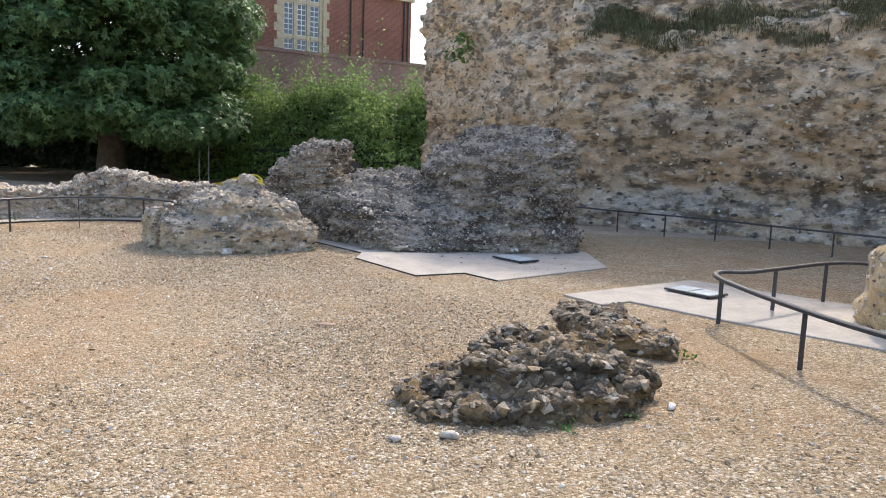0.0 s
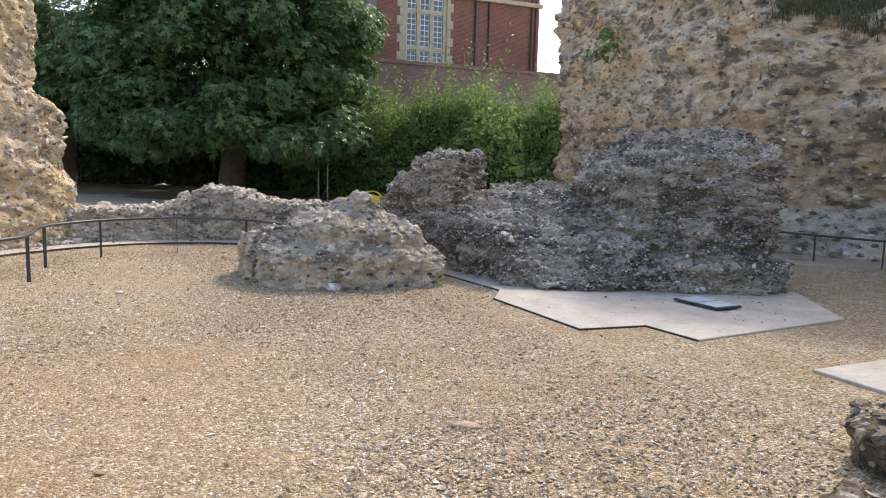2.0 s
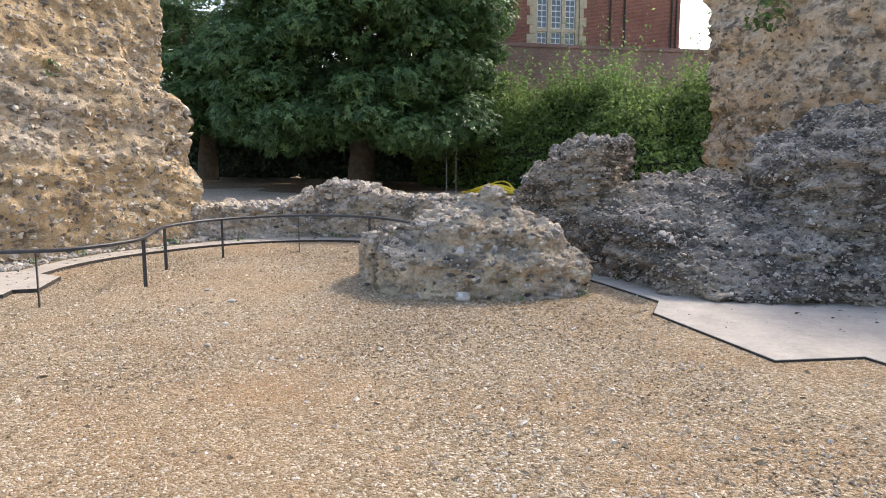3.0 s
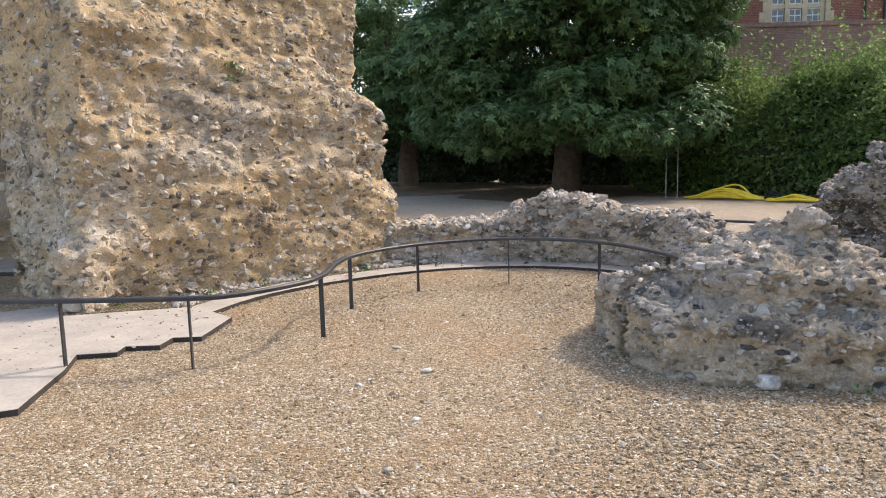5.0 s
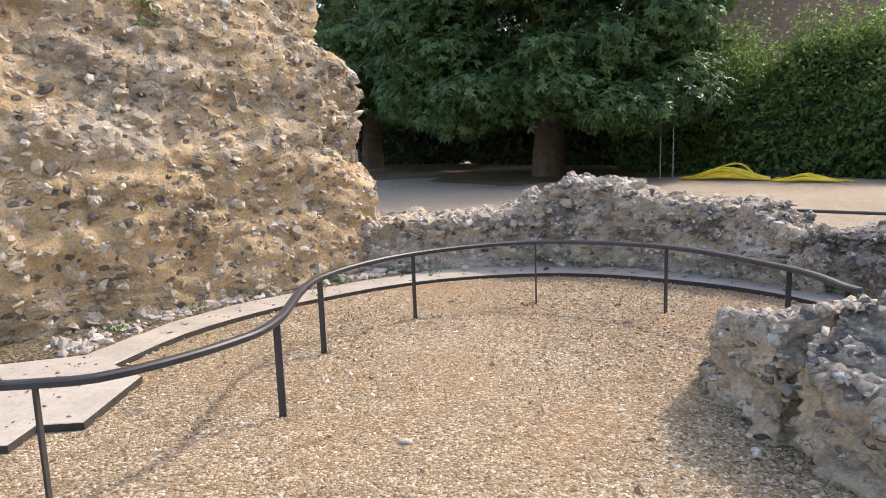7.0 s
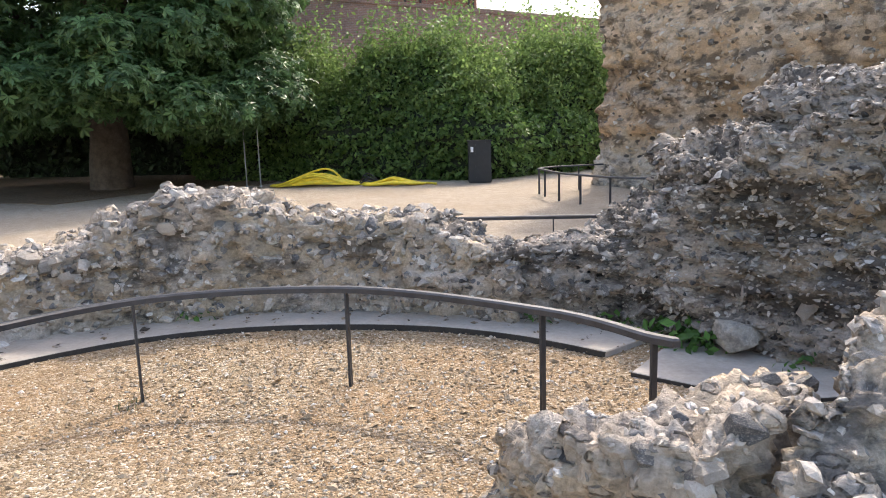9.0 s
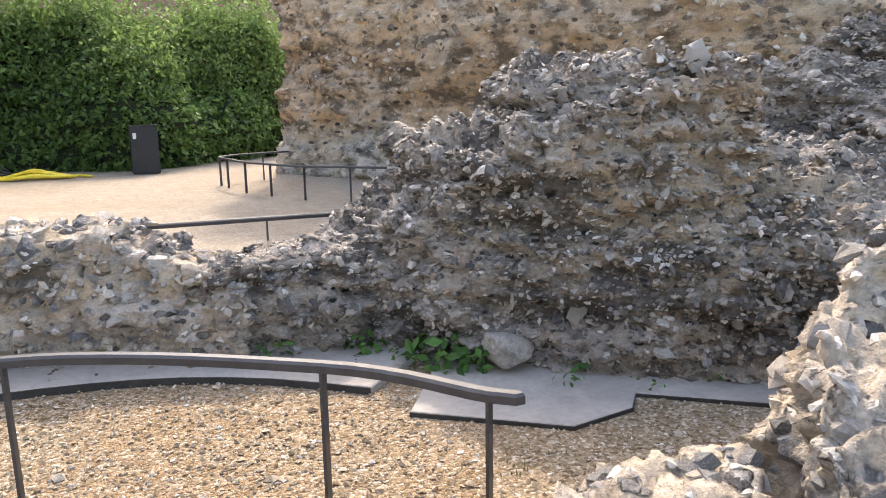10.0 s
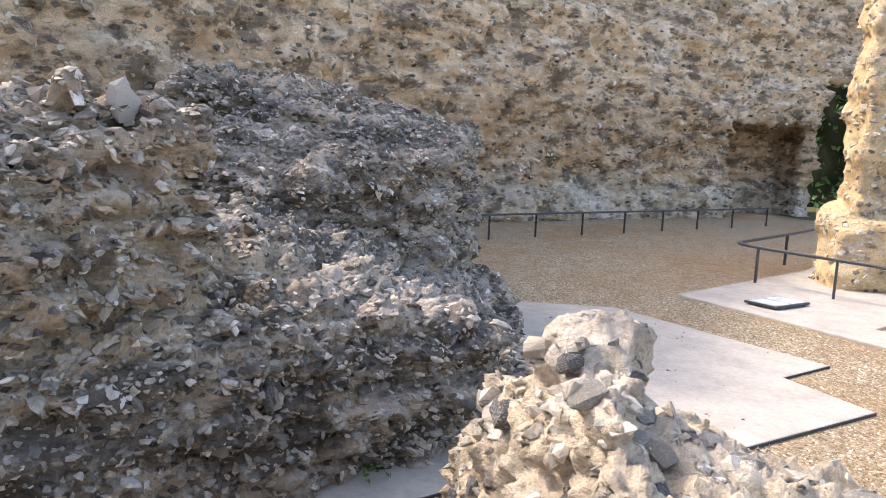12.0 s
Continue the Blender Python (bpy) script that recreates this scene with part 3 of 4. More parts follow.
def high_or_low(mid, n):
    return (n[:, 2] > -0.3) * (0.4 + 1.6 * (n[:, 2] > 0.5))


apse_wall_tops = [(-11.4, 0.8), (-9.7, 0.78), (-8.95, 0.78), (-8.65, 1.03), (-8.1, 1.22), (-7.6, 1.08), (-7.1, 0.95), (-6.5, 0.95), (-6.1, 0.96), (-5.85, 0.8), (-5.6, 0.68), (-5.1, 0.63), (-4.6, 0.68), (-4.2, 0.85)]
hulls = []
for k in range(22):
    a0, a1 = radians(152 - k * 4.2), radians(152 - (k + 1) * 4.2 - 0.6)
    q = [(-7 + r * math.cos(a), 12.8 + r * math.sin(a)) for a, r in ((a0, 3.5), (a1, 3.5), (a1, 4.3), (a0, 4.3))]
    z = float(np.interp(q[0][0], [p for p, _ in apse_wall_tops], [t for _, t in apse_wall_tops]))
    hulls.append(prism(q, z - 0.07, 0.05))
ruin("low_wall", "low curved apse wall of flint rubble with pale stones on top", hulls, PALE, PALE_FLINT, 0.032, 3, ((0.9, 0.07), (0.3, 0.05), (0.11, 0.03), (0.05, 0.025)), 3, cells=((0.17, 0.11),), strata=1.4,
     many=2600, size=(0.018, 0.05), sink=0.4, seen=lambda m, n: ((m[:, 0] + 7) * n[:, 0] + (m[:, 1] - 12.8) * n[:, 1] < 1.5) * 1.0, pieces=280, piece_size=(0.045, 0.1),
     piece_keep=lambda m, n: (m[:, 2] > 0.45) * (n[:, 2] > -0.2) * (0.15 + 3 * (n[:, 2] > 0.5)), category="wall")

ruin("ruined_wall_stub", "dark grey flint rubble core of a ruined wall", [
    prism([(-4.05, 15.35), (-3.2, 14.75), (-2.35, 14.3), (-2.3, 16.4), (-3.9, 16.6)], [1.2, 1.66, 1.86, 1.9, 1.35], 0.05),
    prism([(-3.5, 15.2), (-2.75, 14.7), (-2.35, 14.6), (-2.3, 16.2), (-3.2, 16.2)], [1.7, 1.93, 1.88, 1.93, 1.88], 0.05),
    prism([(-4.45, 15.9), (-3.95, 15.42), (-3.6, 16.6), (-4.5, 16.7)], [0.78, 1.05, 1.2, 0.8]),
    prism([(-5.45, 15.92), (-4.4, 15.75), (-4.0, 16.7), (-5.4, 16.8)], [0.6, 0.7, 0.8, 0.62]),
    prism([(-4.1, 15.42), (-3.1, 14.68), (-2.0, 13.75), (-1.3, 13.05), (-1.5, 15.5), (-3.5, 16)], [0.75, 0.95, 0.98, 0.7, 1.3, 1.3], 0.06),
    prism([(-2.0, 13.75), (-1.3, 12.95), (-0.6, 12.75), (0.3, 12.95), (0.2, 14.8), (-1.8, 15.2)], [0.95, 0.3, 0.16, 0.2, 1.3, 1.35]),
    prism([(-2.0, 14.2), (-0.9, 13.35), (0.7, 13.25), (0.8, 16.2), (-2.1, 16.2)], [0.9, 0.55, 0.6, 1.55, 1.4]),
    prism([(-0.5, 14.7), (0.3, 13.75), (1.3, 13.6), (2.4, 13.7), (2.55, 14.2), (2.5, 16.2), (-0.4, 16.4)], [1.45, 1.65, 1.88, 1.98, 2.02, 2.25, 2.0], 0.04),
    prism([(0.3, 14.5), (1.0, 14.0), (2.2, 14.2), (2.3, 16.1), (0.2, 16.1)], [1.93, 1.98, 2.16, 2.42, 2.34], 0.05),
    prism([(0.0, 13.0), (1.3, 13.2), (2.5, 13.5), (2.68, 14.0), (0.5, 14.2)], [0.25, 0.35, 0.4, 0.4, 0.6])],
     GREY, FLINT, 0.032, 3, ((1.0, 0.1), (0.33, 0.12), (0.13, 0.06), (0.06, 0.04)), 5, cells=((0.16, 0.1),), strata=2.6, flat=0.45, many=32000, size=(0.009, 0.036), seen=facing((-0.4, -1, 0.45)), pieces=300, piece_size=(0.035, 0.085), sink=0.3, category="ruin")

ruin("fallen_masonry", "large fallen lump of pale mortared flint on gravel", [
    prism([(-4.75, 11.9), (-4.2, 11.5), (-3.4, 11.65), (-2.65, 12.1), (-2.15, 12.65), (-2.35, 13.2), (-3.1, 13.05), (-3.95, 12.75)], [0.66, 0.42, 0.5, 0.46, 0.32, 0.42, 0.85, 0.8], 0.02),
    prism([(-4.6, 12.1), (-3.6, 11.82), (-2.75, 12.3), (-2.45, 12.9), (-3.2, 13.0), (-4.05, 12.6)], [0.84, 0.9, 0.74, 0.66, 1.1, 1.08], 0.0),
    prism([(-3.9, 12.6), (-3.4, 12.5), (-3.1, 12.75), (-3.35, 12.85), (-3.75, 12.72)], [1.22, 1.3, 1.16, 1.22, 1.24]),
    prism([(-5.45, 12.95), (-5.3, 12.5), (-4.85, 11.95), (-4.45, 12.3), (-4.25, 12.75), (-5.25, 13.05)], [0.4, 0.56, 0.76, 0.8, 0.56, 0.36])],
     PALE, PALE_FLINT, 0.022, 26, ((0.9, 0.08), (0.3, 0.07), (0.1, 0.045), (0.05, 0.04), (0.026, 0.024)), 8, cells=((0.2, 0.055), (0.09, 0.035)), strata=1.1, many=2800, size=(0.008, 0.032), seen=high_or_low, pieces=230, piece_size=(0.028, 0.075),
     piece_keep=lambda m, n: (m[:, 2] > 0.3) * (n[:, 2] > 0.15), category="rock", sink=0.48)

ruin("left_tower", "tall ruined wall end of ochre rubble and flint", [
    prism([(-10.95, 9.95), (-10.85, 12), (-10.5, 13.6), (-10.05, 14.75), (-11.5, 15.7), (-13.4, 13), (-13.4, 10)], [2.4, 2.4, 2.2, 1.1, 1.4, 2.4, 2.4], 0.03),
    prism([(-10.95, 10.05), (-10.88, 12), (-10.62, 13.6), (-10.3, 14.65), (-11.8, 15.4), (-13.4, 13), (-13.4, 10)], [3.3, 3.3, 3.3, 2.6, 2.6, 3.3, 3.3], 0.0),
    prism([(-10.95, 10.1), (-10.9, 12), (-10.68, 14.45), (-12, 15.2), (-13.4, 13), (-13.4, 10)], [8.5, 8.5, 8.3, 8.3, 8.5, 8.5], 0.02),
    prism([(-10.7, 9.8), (-11.1, 9.6), (-11.4, 10.4), (-10.9, 10.6)], [0.75, 0.8, 1.2, 1.1])],
     TAN, TAN_FLINT, 0.05, 2, ((1.3, 0.13), (0.4, 0.06), (0.15, 0.035)), 11, cells=((0.3, 0.05), (0.13, 0.035)), strata=1.5, many=9000, size=(0.02, 0.065), seen=lambda m, n: (m[:, 2] < 5.2) * ((n[:, 0] > -0.1) | (n[:, 1] < -0.4)) * 1.0,
     pieces=240, piece_size=(0.06, 0.12), piece_keep=lambda m, n: (m[:, 2] < 2.6) * (n[:, 0] > 0) * 1.0, sink=0.5)

ruin("far_left_wall", "tall ruined rubble wall beyond a side opening", [
    prism([(-16.6, 14.5), (-17.6, 8), (-20, 8), (-19, 15)], 8.0, 0.05), prism([(-13.2, 11.4), (-13.2, 13.2), (-17.5, 14.4), (-17.2, 13.0)], 8.0)],
     TAN, TAN_FLINT, 0.1, 2, ((1.3, 0.13), (0.4, 0.08), (0.18, 0.03)), 13, many=3000, size=(0.04, 0.09), seen=lambda m, n: (n[:, 0] > -0.2) * 1.0, pieces=0, sink=0.45)

FACE = [(-2.2, 30), (3.0, 20.2), (6.2, 19.2), (10.2, 17.0), (13.5, 13.6), (16.5, 10.2), (18.35, 7.6)]
high = []
for (x0, y0), (x1, y1), z in zip(FACE, FACE[1:], (9.5, 5.2, 5.3, 5.4, 5.6, 6.0)):
    d = Vector((x1 - x0, y1 - y0)).normalized()
    o = Vector((-d.y, d.x)) * 2.4
    high.append(prism([(x0, y0), (x1 + d.x * 0.2, y1 + d.y * 0.2), (x1 + o.x, y1 + o.y), (x0 + o.x, y0 + o.y)], z, 0.06))
    high.append(prism([(x0 + d.y * 0.3, y0 - d.x * 0.3), (x1 + d.y * 0.3, y1 - d.x * 0.3), (x1, y1), (x0, y0)], [0.6, 0.6, 1.0, 1.0]))
for (x0, y0), (x1, y1) in zip(FACE[1:], FACE[2:]):
    d = Vector((x1 - x0, y1 - y0)).normalized()
    o, i = Vector((-d.y, d.x)) * 3.2, Vector((-d.y, d.x)) * 0.8
    high.append(prism([(x0 + i.x, y0 + i.y), (x1 + i.x + d.x * 0.3, y1 + i.y), (x1 + o.x, y1 + o.y), (x0 + o.x, y0 + o.y)], 10.4, 0.1))
high.append(prism([(20.8, 8.6), (22.3, 4.4), (24.4, 5.0), (23.0, 9.4)], 10.0))                    # back of the recess
high.append(prism([(18.2, 7.9), (20.6, 4.2), (23.3, 4.8), (22.0, 9.0)], 10.0, z0=3.05))           # its head
high.append(prism([(20.7, 4.7), (20.9, 4.2), (23.0, 4.6), (22.8, 5.3)], 4.0))                     # end of the wall
high.append(prism([(20.5, 4.3), (21.0, 2.6), (23.0, 3.2), (22.7, 4.8)], 10.0, z0=4.6))            # springing of a lost arch
high.append(prism([(20.9, 2.7), (21.7, 0.5), (23.6, 1.1), (23.0, 3.2)], 10.0, z0=6.4))
ruin("high_wall", "long high ruined wall of ochre and grey rubble", high, BUFF, TAN_FLINT, 0.09, 2, ((2.2, 0.3), (0.7, 0.12), (0.25, 0.05)), 17, cells=((0.4, 0.2),), strata=1.9, many=14000, size=(0.03, 0.09),
     seen=lambda m, n: (n[:, 0] * -0.5 + n[:, 1] * -0.8 > -0.2) * 1.0, pieces=0, category="wall", sink=0.4)

ruin("wall_pier", "pale stump of a ruined pier beside the slab", [
    prism([(5.4, 8.8), (5.3, 8.0), (5.7, 7.2), (7.8, 6.2), (8.4, 7.4), (6.4, 8.85)], [0.9, 1.0, 1.2, 1.3, 1.3, 1.1], 0.05),
    prism([(5.7, 8.5), (5.78, 7.6), (7.8, 6.4), (8.2, 7.2), (6.5, 8.5)], 6.6, 0.02)],
     TAN, TAN_FLINT, 0.07, 2, ((1.0, 0.12), (0.35, 0.08), (0.13, 0.03)), 19, many=2200, size=(0.03, 0.08), pieces=60, sink=0.4)

ruin("low_rubble", "low broken heap of dark mossy flint rubble on gravel", [
    prism([(0.4, 5.2), (0.7, 4.75), (1.4, 4.75), (2.1, 5.05), (2.35, 5.5), (2.1, 6.2), (1.2, 6.2)], [0.06, 0.06, 0.16, 0.2, 0.16, 0.2, 0.2]),
    prism([(0.8, 5.2), (1.4, 5.05), (2.1, 5.3), (2.0, 5.9), (1.2, 5.95)], [0.3, 0.36, 0.32, 0.4, 0.42])],
     BROWN, BROWN_FLINT, 0.03, 1, ((0.6, 0.06), (0.22, 0.11), (0.09, 0.065), (0.05, 0.03)), 23, many=1500, size=(0.018, 0.05), seen=high_or_low, pieces=95, piece_size=(0.035, 0.09), piece_keep=high_or_low, category="rock")
ruin("low_rubble", "small lump of grey flint rubble half sunk in gravel", [
    prism([(1.7, 7.3), (2.1, 6.75), (2.75, 6.6), (2.85, 7.0), (2.4, 7.7), (1.8, 7.7)], [0.22, 0.25, 0.14, 0.14, 0.26, 0.3])],
     BROWN, BROWN_FLINT, 0.03, 1, ((0.6, 0.05), (0.22, 0.07), (0.09, 0.04)), 27, many=500, size=(0.018, 0.05), seen=high_or_low, pieces=50, piece_size=(0.05, 0.1), piece_keep=high_or_low, category="rock")


# ---- planting ----
def leaf_cloud(name, places, normals, sizes, material, kind="simple"):
    """Many leaves in one mesh: simple blades, or fans of five leaflets."""
    if kind == "simple":
        lv = np.array([(0, -0.5, 0), (0.28, 0, 0.06), (0, 0.5, 0), (-0.28, 0, 0.06)])
        lf = np.array([(0, 1, 2), (0, 2, 3)])
    else:
        lv, lf = [], []
        for a in (-100, -50, 0, 50, 100):
            c, s = math.cos(radians(a)), math.sin(radians(a))
            b = len(lv)
            for x, y, z in ((0, 0.04, 0), (0.13, 0.36, -0.03), (0, 0.6, -0.14), (-0.13, 0.36, -0.03)):
                lv.append((x * c + y * s, -x * s + y * c, z))
            lf += [(b, b + 1, b + 2), (b, b + 2, b + 3)]
        for i in range(5):
            lv[i * 4] = lv[0]
        lv, lf = np.array(lv), np.array(lf)
        lf[lf % 4 == 0] = 0
    turn = frames_of(normals)
    v = np.einsum("nij,nkj->nki", turn, lv[None] * sizes[:, None, None]) + places[:, None, :]
    f = lf[None] + (np.arange(len(places)) * len(lv))[:, None, None]
    return mesh_from(name, v.reshape(-1, 3), f.reshape(-1, 3), material)


def limb_bm(bm, a, b, r0, r1, seg=8, bend=0.3):
    line = [a.lerp(b, t) + Vector((rng.normal(), rng.normal(), 0)) * bend * math.sin(t * 3.14) * 0.4 for t in np.linspace(0, 1, 6)]
    rings = []
    for i, q in enumerate(line):
        d = (line[min(i + 1, 5)] - line[max(i - 1, 0)]).normalized()
        x = d.orthogonal().normalized()
        y = d.cross(x)
        r = r0 + (r1 - r0) * i / 5
        rings.append([bm.verts.new(q + (x * math.cos(k * math.tau / seg) + y * math.sin(k * math.tau / seg)) * r) for k in range(seg)])
    for r, s in zip(rings, rings[1:]):
        for k in range(seg):
            bm.faces.new((r[k], r[(k + 1) % seg], s[(k + 1) % seg], s[k]))
    bm.faces.new(rings[-1])


def tree(name, label, x, y, trunk_r, crown, leaves, leaf_size, material):
    """Trunk, limbs and a crown of clumps: crown holds (dx, dy, z, radius across, radius up)."""
    top = thing(name, label, "tree", at=(x, y, 0))
    bm = bmesh.new()
    limb_bm(bm, Vector((0, 0, -0.1)), Vector((0.1, 0, 4)), trunk_r * 1.15, trunk_r * 0.75, 14, 0.1)
    part("trunk", bm, BARK, top, smooth=True)
    for dx, dy, z, r, h in crown[:14]:
        bm = bmesh.new()
        limb_bm(bm, Vector((0, 0, 2.8 + rng.random())), Vector((dx * 0.7, dy * 0.7, z)), trunk_r * 0.4, 0.06, 7, 0.8)
        part("limb", bm, BARK, top, smooth=True)
    w = np.array([r * r + r * h for _, _, _, r, h in crown])
    which = rng.choice(len(crown), leaves, p=w / w.sum())
    c = np.array(crown)[which]
    d = rng.normal(size=(leaves, 3))
    d /= np.linalg.norm(d, axis=1, keepdims=True)
    ripple = 1 + 0.16 * np.sin(d[:, 0] * 9 + c[:, 0]) * np.sin(d[:, 1] * 8 + c[:, 1]) + 0.12 * np.sin(d[:, 2] * 14 + c[:, 2] * 3 + d[:, 0] * 5)
    depth = ripple * rng.power(3.5, leaves)
    p = c[:, :3] + d * np.stack([c[:, 3], c[:, 3], c[:, 4]], -1) * depth[:, None]
    ok = p[:, 2] > 1.45 + 0.5 * np.sin(p[:, 0] * 1.3)
    p, d = p[ok], d[ok]
    n = d * 0.7 + np.array([0, 0, 0.65]) + rng.normal(0, 0.35, d.shape)
    me = leaf_cloud("crown", p, n, leaf_size * rng.uniform(0.7, 1.25, len(p)), material, "fan")
    part("crown", me, None, top)
    return top


def crown_of(rx, z0, z1, count, seed):
    r = np.random.default_rng(seed)
    out = [(0, 0, (z0 + z1) / 2, rx * 0.72, (z1 - z0) * 0.42)]
    for k in range(count):
        a, t = r.uniform(0, math.tau), r.uniform(0.05, 0.95)
        reach = rx * (0.6 + 0.34 * math.sin(t * 2.8 + 0.35)) * r.uniform(0.75, 1.0)
        out.append((math.cos(a) * reach, math.sin(a) * reach, z0 + (z1 - z0) * t, r.uniform(0.15, 0.27) * rx, r.uniform(0.045, 0.085) * (z1 - z0)))
    for k in range(count // 3):                                # drooping skirt
        a, reach = k * 2.4 + r.normal(0, 0.2), rx * r.uniform(0.6, 0.9)
        out.append((math.cos(a) * reach, math.sin(a) * reach, z0 + r.uniform(0.5, 1.9), r.uniform(0.17, 0.25) * rx, r.uniform(0.5, 0.9)))
    return out


tree("chestnut_tree", "large spreading horse chestnut tree in full dark leaf", -17.4, 33.1, 0.6, crown_of(6.4, 1.7, 13.5, 150, 3), 95000, 0.36, CHESTNUT)
tree("chestnut_tree", "horse chestnut tree half hidden behind the ruined tower", -30.5, 37.5, 0.55, crown_of(7.5, 2.0, 12.5, 90, 5), 26000, 0.45, CHESTNUT)


def hedge_band(name, label, line, depth, height, leaves, material, ragged, size):
    top = thing(name, label, "hedge", kind="stuff")
    pts = [Vector((x, y, 0)) for x, y in line]
    hulls = []
    for a, b in zip(pts, pts[1:]):
        d = (b - a).normalized()
        o = Vector((-d.y, d.x, 0)) * depth
        foot, brow, back = [(0.0, -0.2), (0.0, 0.5 * height)], [(0.42, height)], [(1.0, height), (1.0, -0.2)]
        hulls.append([(q.x + o.x * k, q.y + o.y * k, z) for q in (a, b) for k, z in foot + brow + back])
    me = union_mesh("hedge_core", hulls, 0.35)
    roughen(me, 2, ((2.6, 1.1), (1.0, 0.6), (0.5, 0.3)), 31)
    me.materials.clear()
    # solid core, coloured near-black as the shade seen between the leaves
    me.materials.append(SHADED_CORE)
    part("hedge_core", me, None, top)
    p, n = surface_points(me, leaves, -0.1, lambda m, k: ((k[:, 1] < 0.3) | (k[:, 2] > 0.2)) * 1.0)
    p = p + n * rng.uniform(-0.15, 0.4, (leaves, 1)) ** 1.0
    nn = n * 0.6 + np.array([0, -0.1, 0.5]) + rng.normal(0, 0.75, n.shape)
    part("hedge_leaves", leaf_cloud("hedge_leaves", p, nn, size * rng.uniform(0.7, 1.4, leaves), material), None, top)
    if ragged:
        q, n2 = surface_points(me, ragged, height * 0.5, lambda m, k: (k[:, 2] > 0.1) * (k[:, 1] < 0.5) * 1.0)
        stalk = np.repeat(q, 26, axis=0)
        up = np.tile(rng.random(26), ragged) * np.repeat(rng.gamma(1.7, 0.55, ragged) + 0.2, 26)
        stalk = stalk + np.stack([rng.normal(0, 0.16, len(up)) + 0.1 * up, rng.normal(0, 0.16, len(up)), up], -1)
        part("shoots", leaf_cloud("shoots", stalk, rng.normal(size=stalk.shape) + (0, 0, 0.5), size * rng.uniform(0.7, 1.2, len(up)), SPRIG), None, top)
    return top


# thicket leaves darkened: colour carries the shade under the tree crowns
SHADED_THICKET = leaf_material("shaded_thicket_leaf", (0.022, 0.038, 0.018), (0.05, 0.08, 0.035), 0.5, 0.1)
# inside of the hedges: shade put into a near-black colour
SHADED_CORE = plain_material("shaded_core", (0.018, 0.026, 0.012), 0.95, vary=0.4, scale=3)
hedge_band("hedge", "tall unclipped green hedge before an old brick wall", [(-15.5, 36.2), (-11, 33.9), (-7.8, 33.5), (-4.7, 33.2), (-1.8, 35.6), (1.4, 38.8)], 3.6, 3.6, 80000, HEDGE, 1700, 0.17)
hedge_band("dark_thicket", "dark thicket behind the chestnut trunks, leaves coloured darker for the shade there", [(-56, 45), (-36, 43), (-25, 41.5), (-16.5, 40.2)], 2.5, 6.0, 26000, SHADED_THICKET, 0, 0.3)


# ---- far buildings ----
def wall_piece(parent, a, b, z0, z1, thick, material, name="wall"):
    """An upright slab from a to b with brick-sized texture coordinates."""
    a, b = Vector(a), Vector(b)
    d = (b - a).normalized()
    o = Vector((-d.y, d.x)) * thick
    bm = bmesh.new()
    uv = bm.loops.layers.uv.new("UVMap")
    c = [a, b, b + o, a + o]
    lo, hi = [bm.verts.new((*p, z0)) for p in c], [bm.verts.new((*p, z1)) for p in c]
    run = [0, (b - a).length, (b - a).length + thick, 2 * (b - a).length + thick, 2 * (b - a).length + 2 * thick]
    for k in range(4):
        f = bm.faces.new((lo[k], lo[(k + 1) % 4], hi[(k + 1) % 4], hi[k]))
        for loop, (u, w) in zip(f.loops, ((run[k], z0), (run[k + 1], z0), (run[k + 1], z1), (run[k], z1))):
            loop[uv].uv = (u, w)
    for ring in (lo[::-1], hi):
        f = bm.faces.new(ring)
        for loop in f.loops:
            loop[uv].uv = loop.vert.co.xy
    return part(name, bm, material, parent)


FD = (Vector((-5.07, 49.2)) - Vector((-12.0, 43.8))).normalized()
old = thing("boundary_wall", "high dark old brick boundary wall with stone coping", "wall", kind="structure")
p0, p1 = Vector((-12.0, 43.0)) - FD * 4, Vector((-12.0, 43.0)) + FD * 34
wall_piece(old, p0, p1, -0.1, 7.35, 0.5, OLD_BRICK, "brickwork")
fn = Vector((FD.y, -FD.x))
wall_piece(old, p0 + fn * 0.08, p1 + fn * 0.08, 7.35, 7.55, 0.66, OLD_BRICK, "coping")


# ---- brick building ----
def casement(parent, s, z0, w, h, cols, rows):
    """One leaded light: frame, bars and a pane, at s metres along the front."""
    frame_ob = part("window_frame", box_bm(0, w, -0.05, 0.03, 0, h, 0), WHITE, parent, "white painted metal frame")
    frame_ob.matrix_basis = pose(s, 0, z0)
    t = 0.05
    pw, ph = (w - t * (cols + 1)) / cols, (h - t * (rows + 1)) / rows
    if (cols, rows, round(w, 2), round(h, 2)) not in PANES:
        PANES[(cols, rows, round(w, 2), round(h, 2))] = None
        bm = box_bm(0, pw, -0.056, -0.052, 0, ph)
        me = bpy.data.meshes.new("pane")
        bm.to_mesh(me), bm.free(), me.materials.append(GLASS)
        PANES[(cols, rows, round(w, 2), round(h, 2))] = me
    for i in range(cols):
        for j in range(rows):
            ob = new("pane", PANES[(cols, rows, round(w, 2), round(h, 2))])
            ob.matrix_basis = pose(t + i * (pw + t), 0, t + j * (ph + t))
            ob.parent = frame_ob


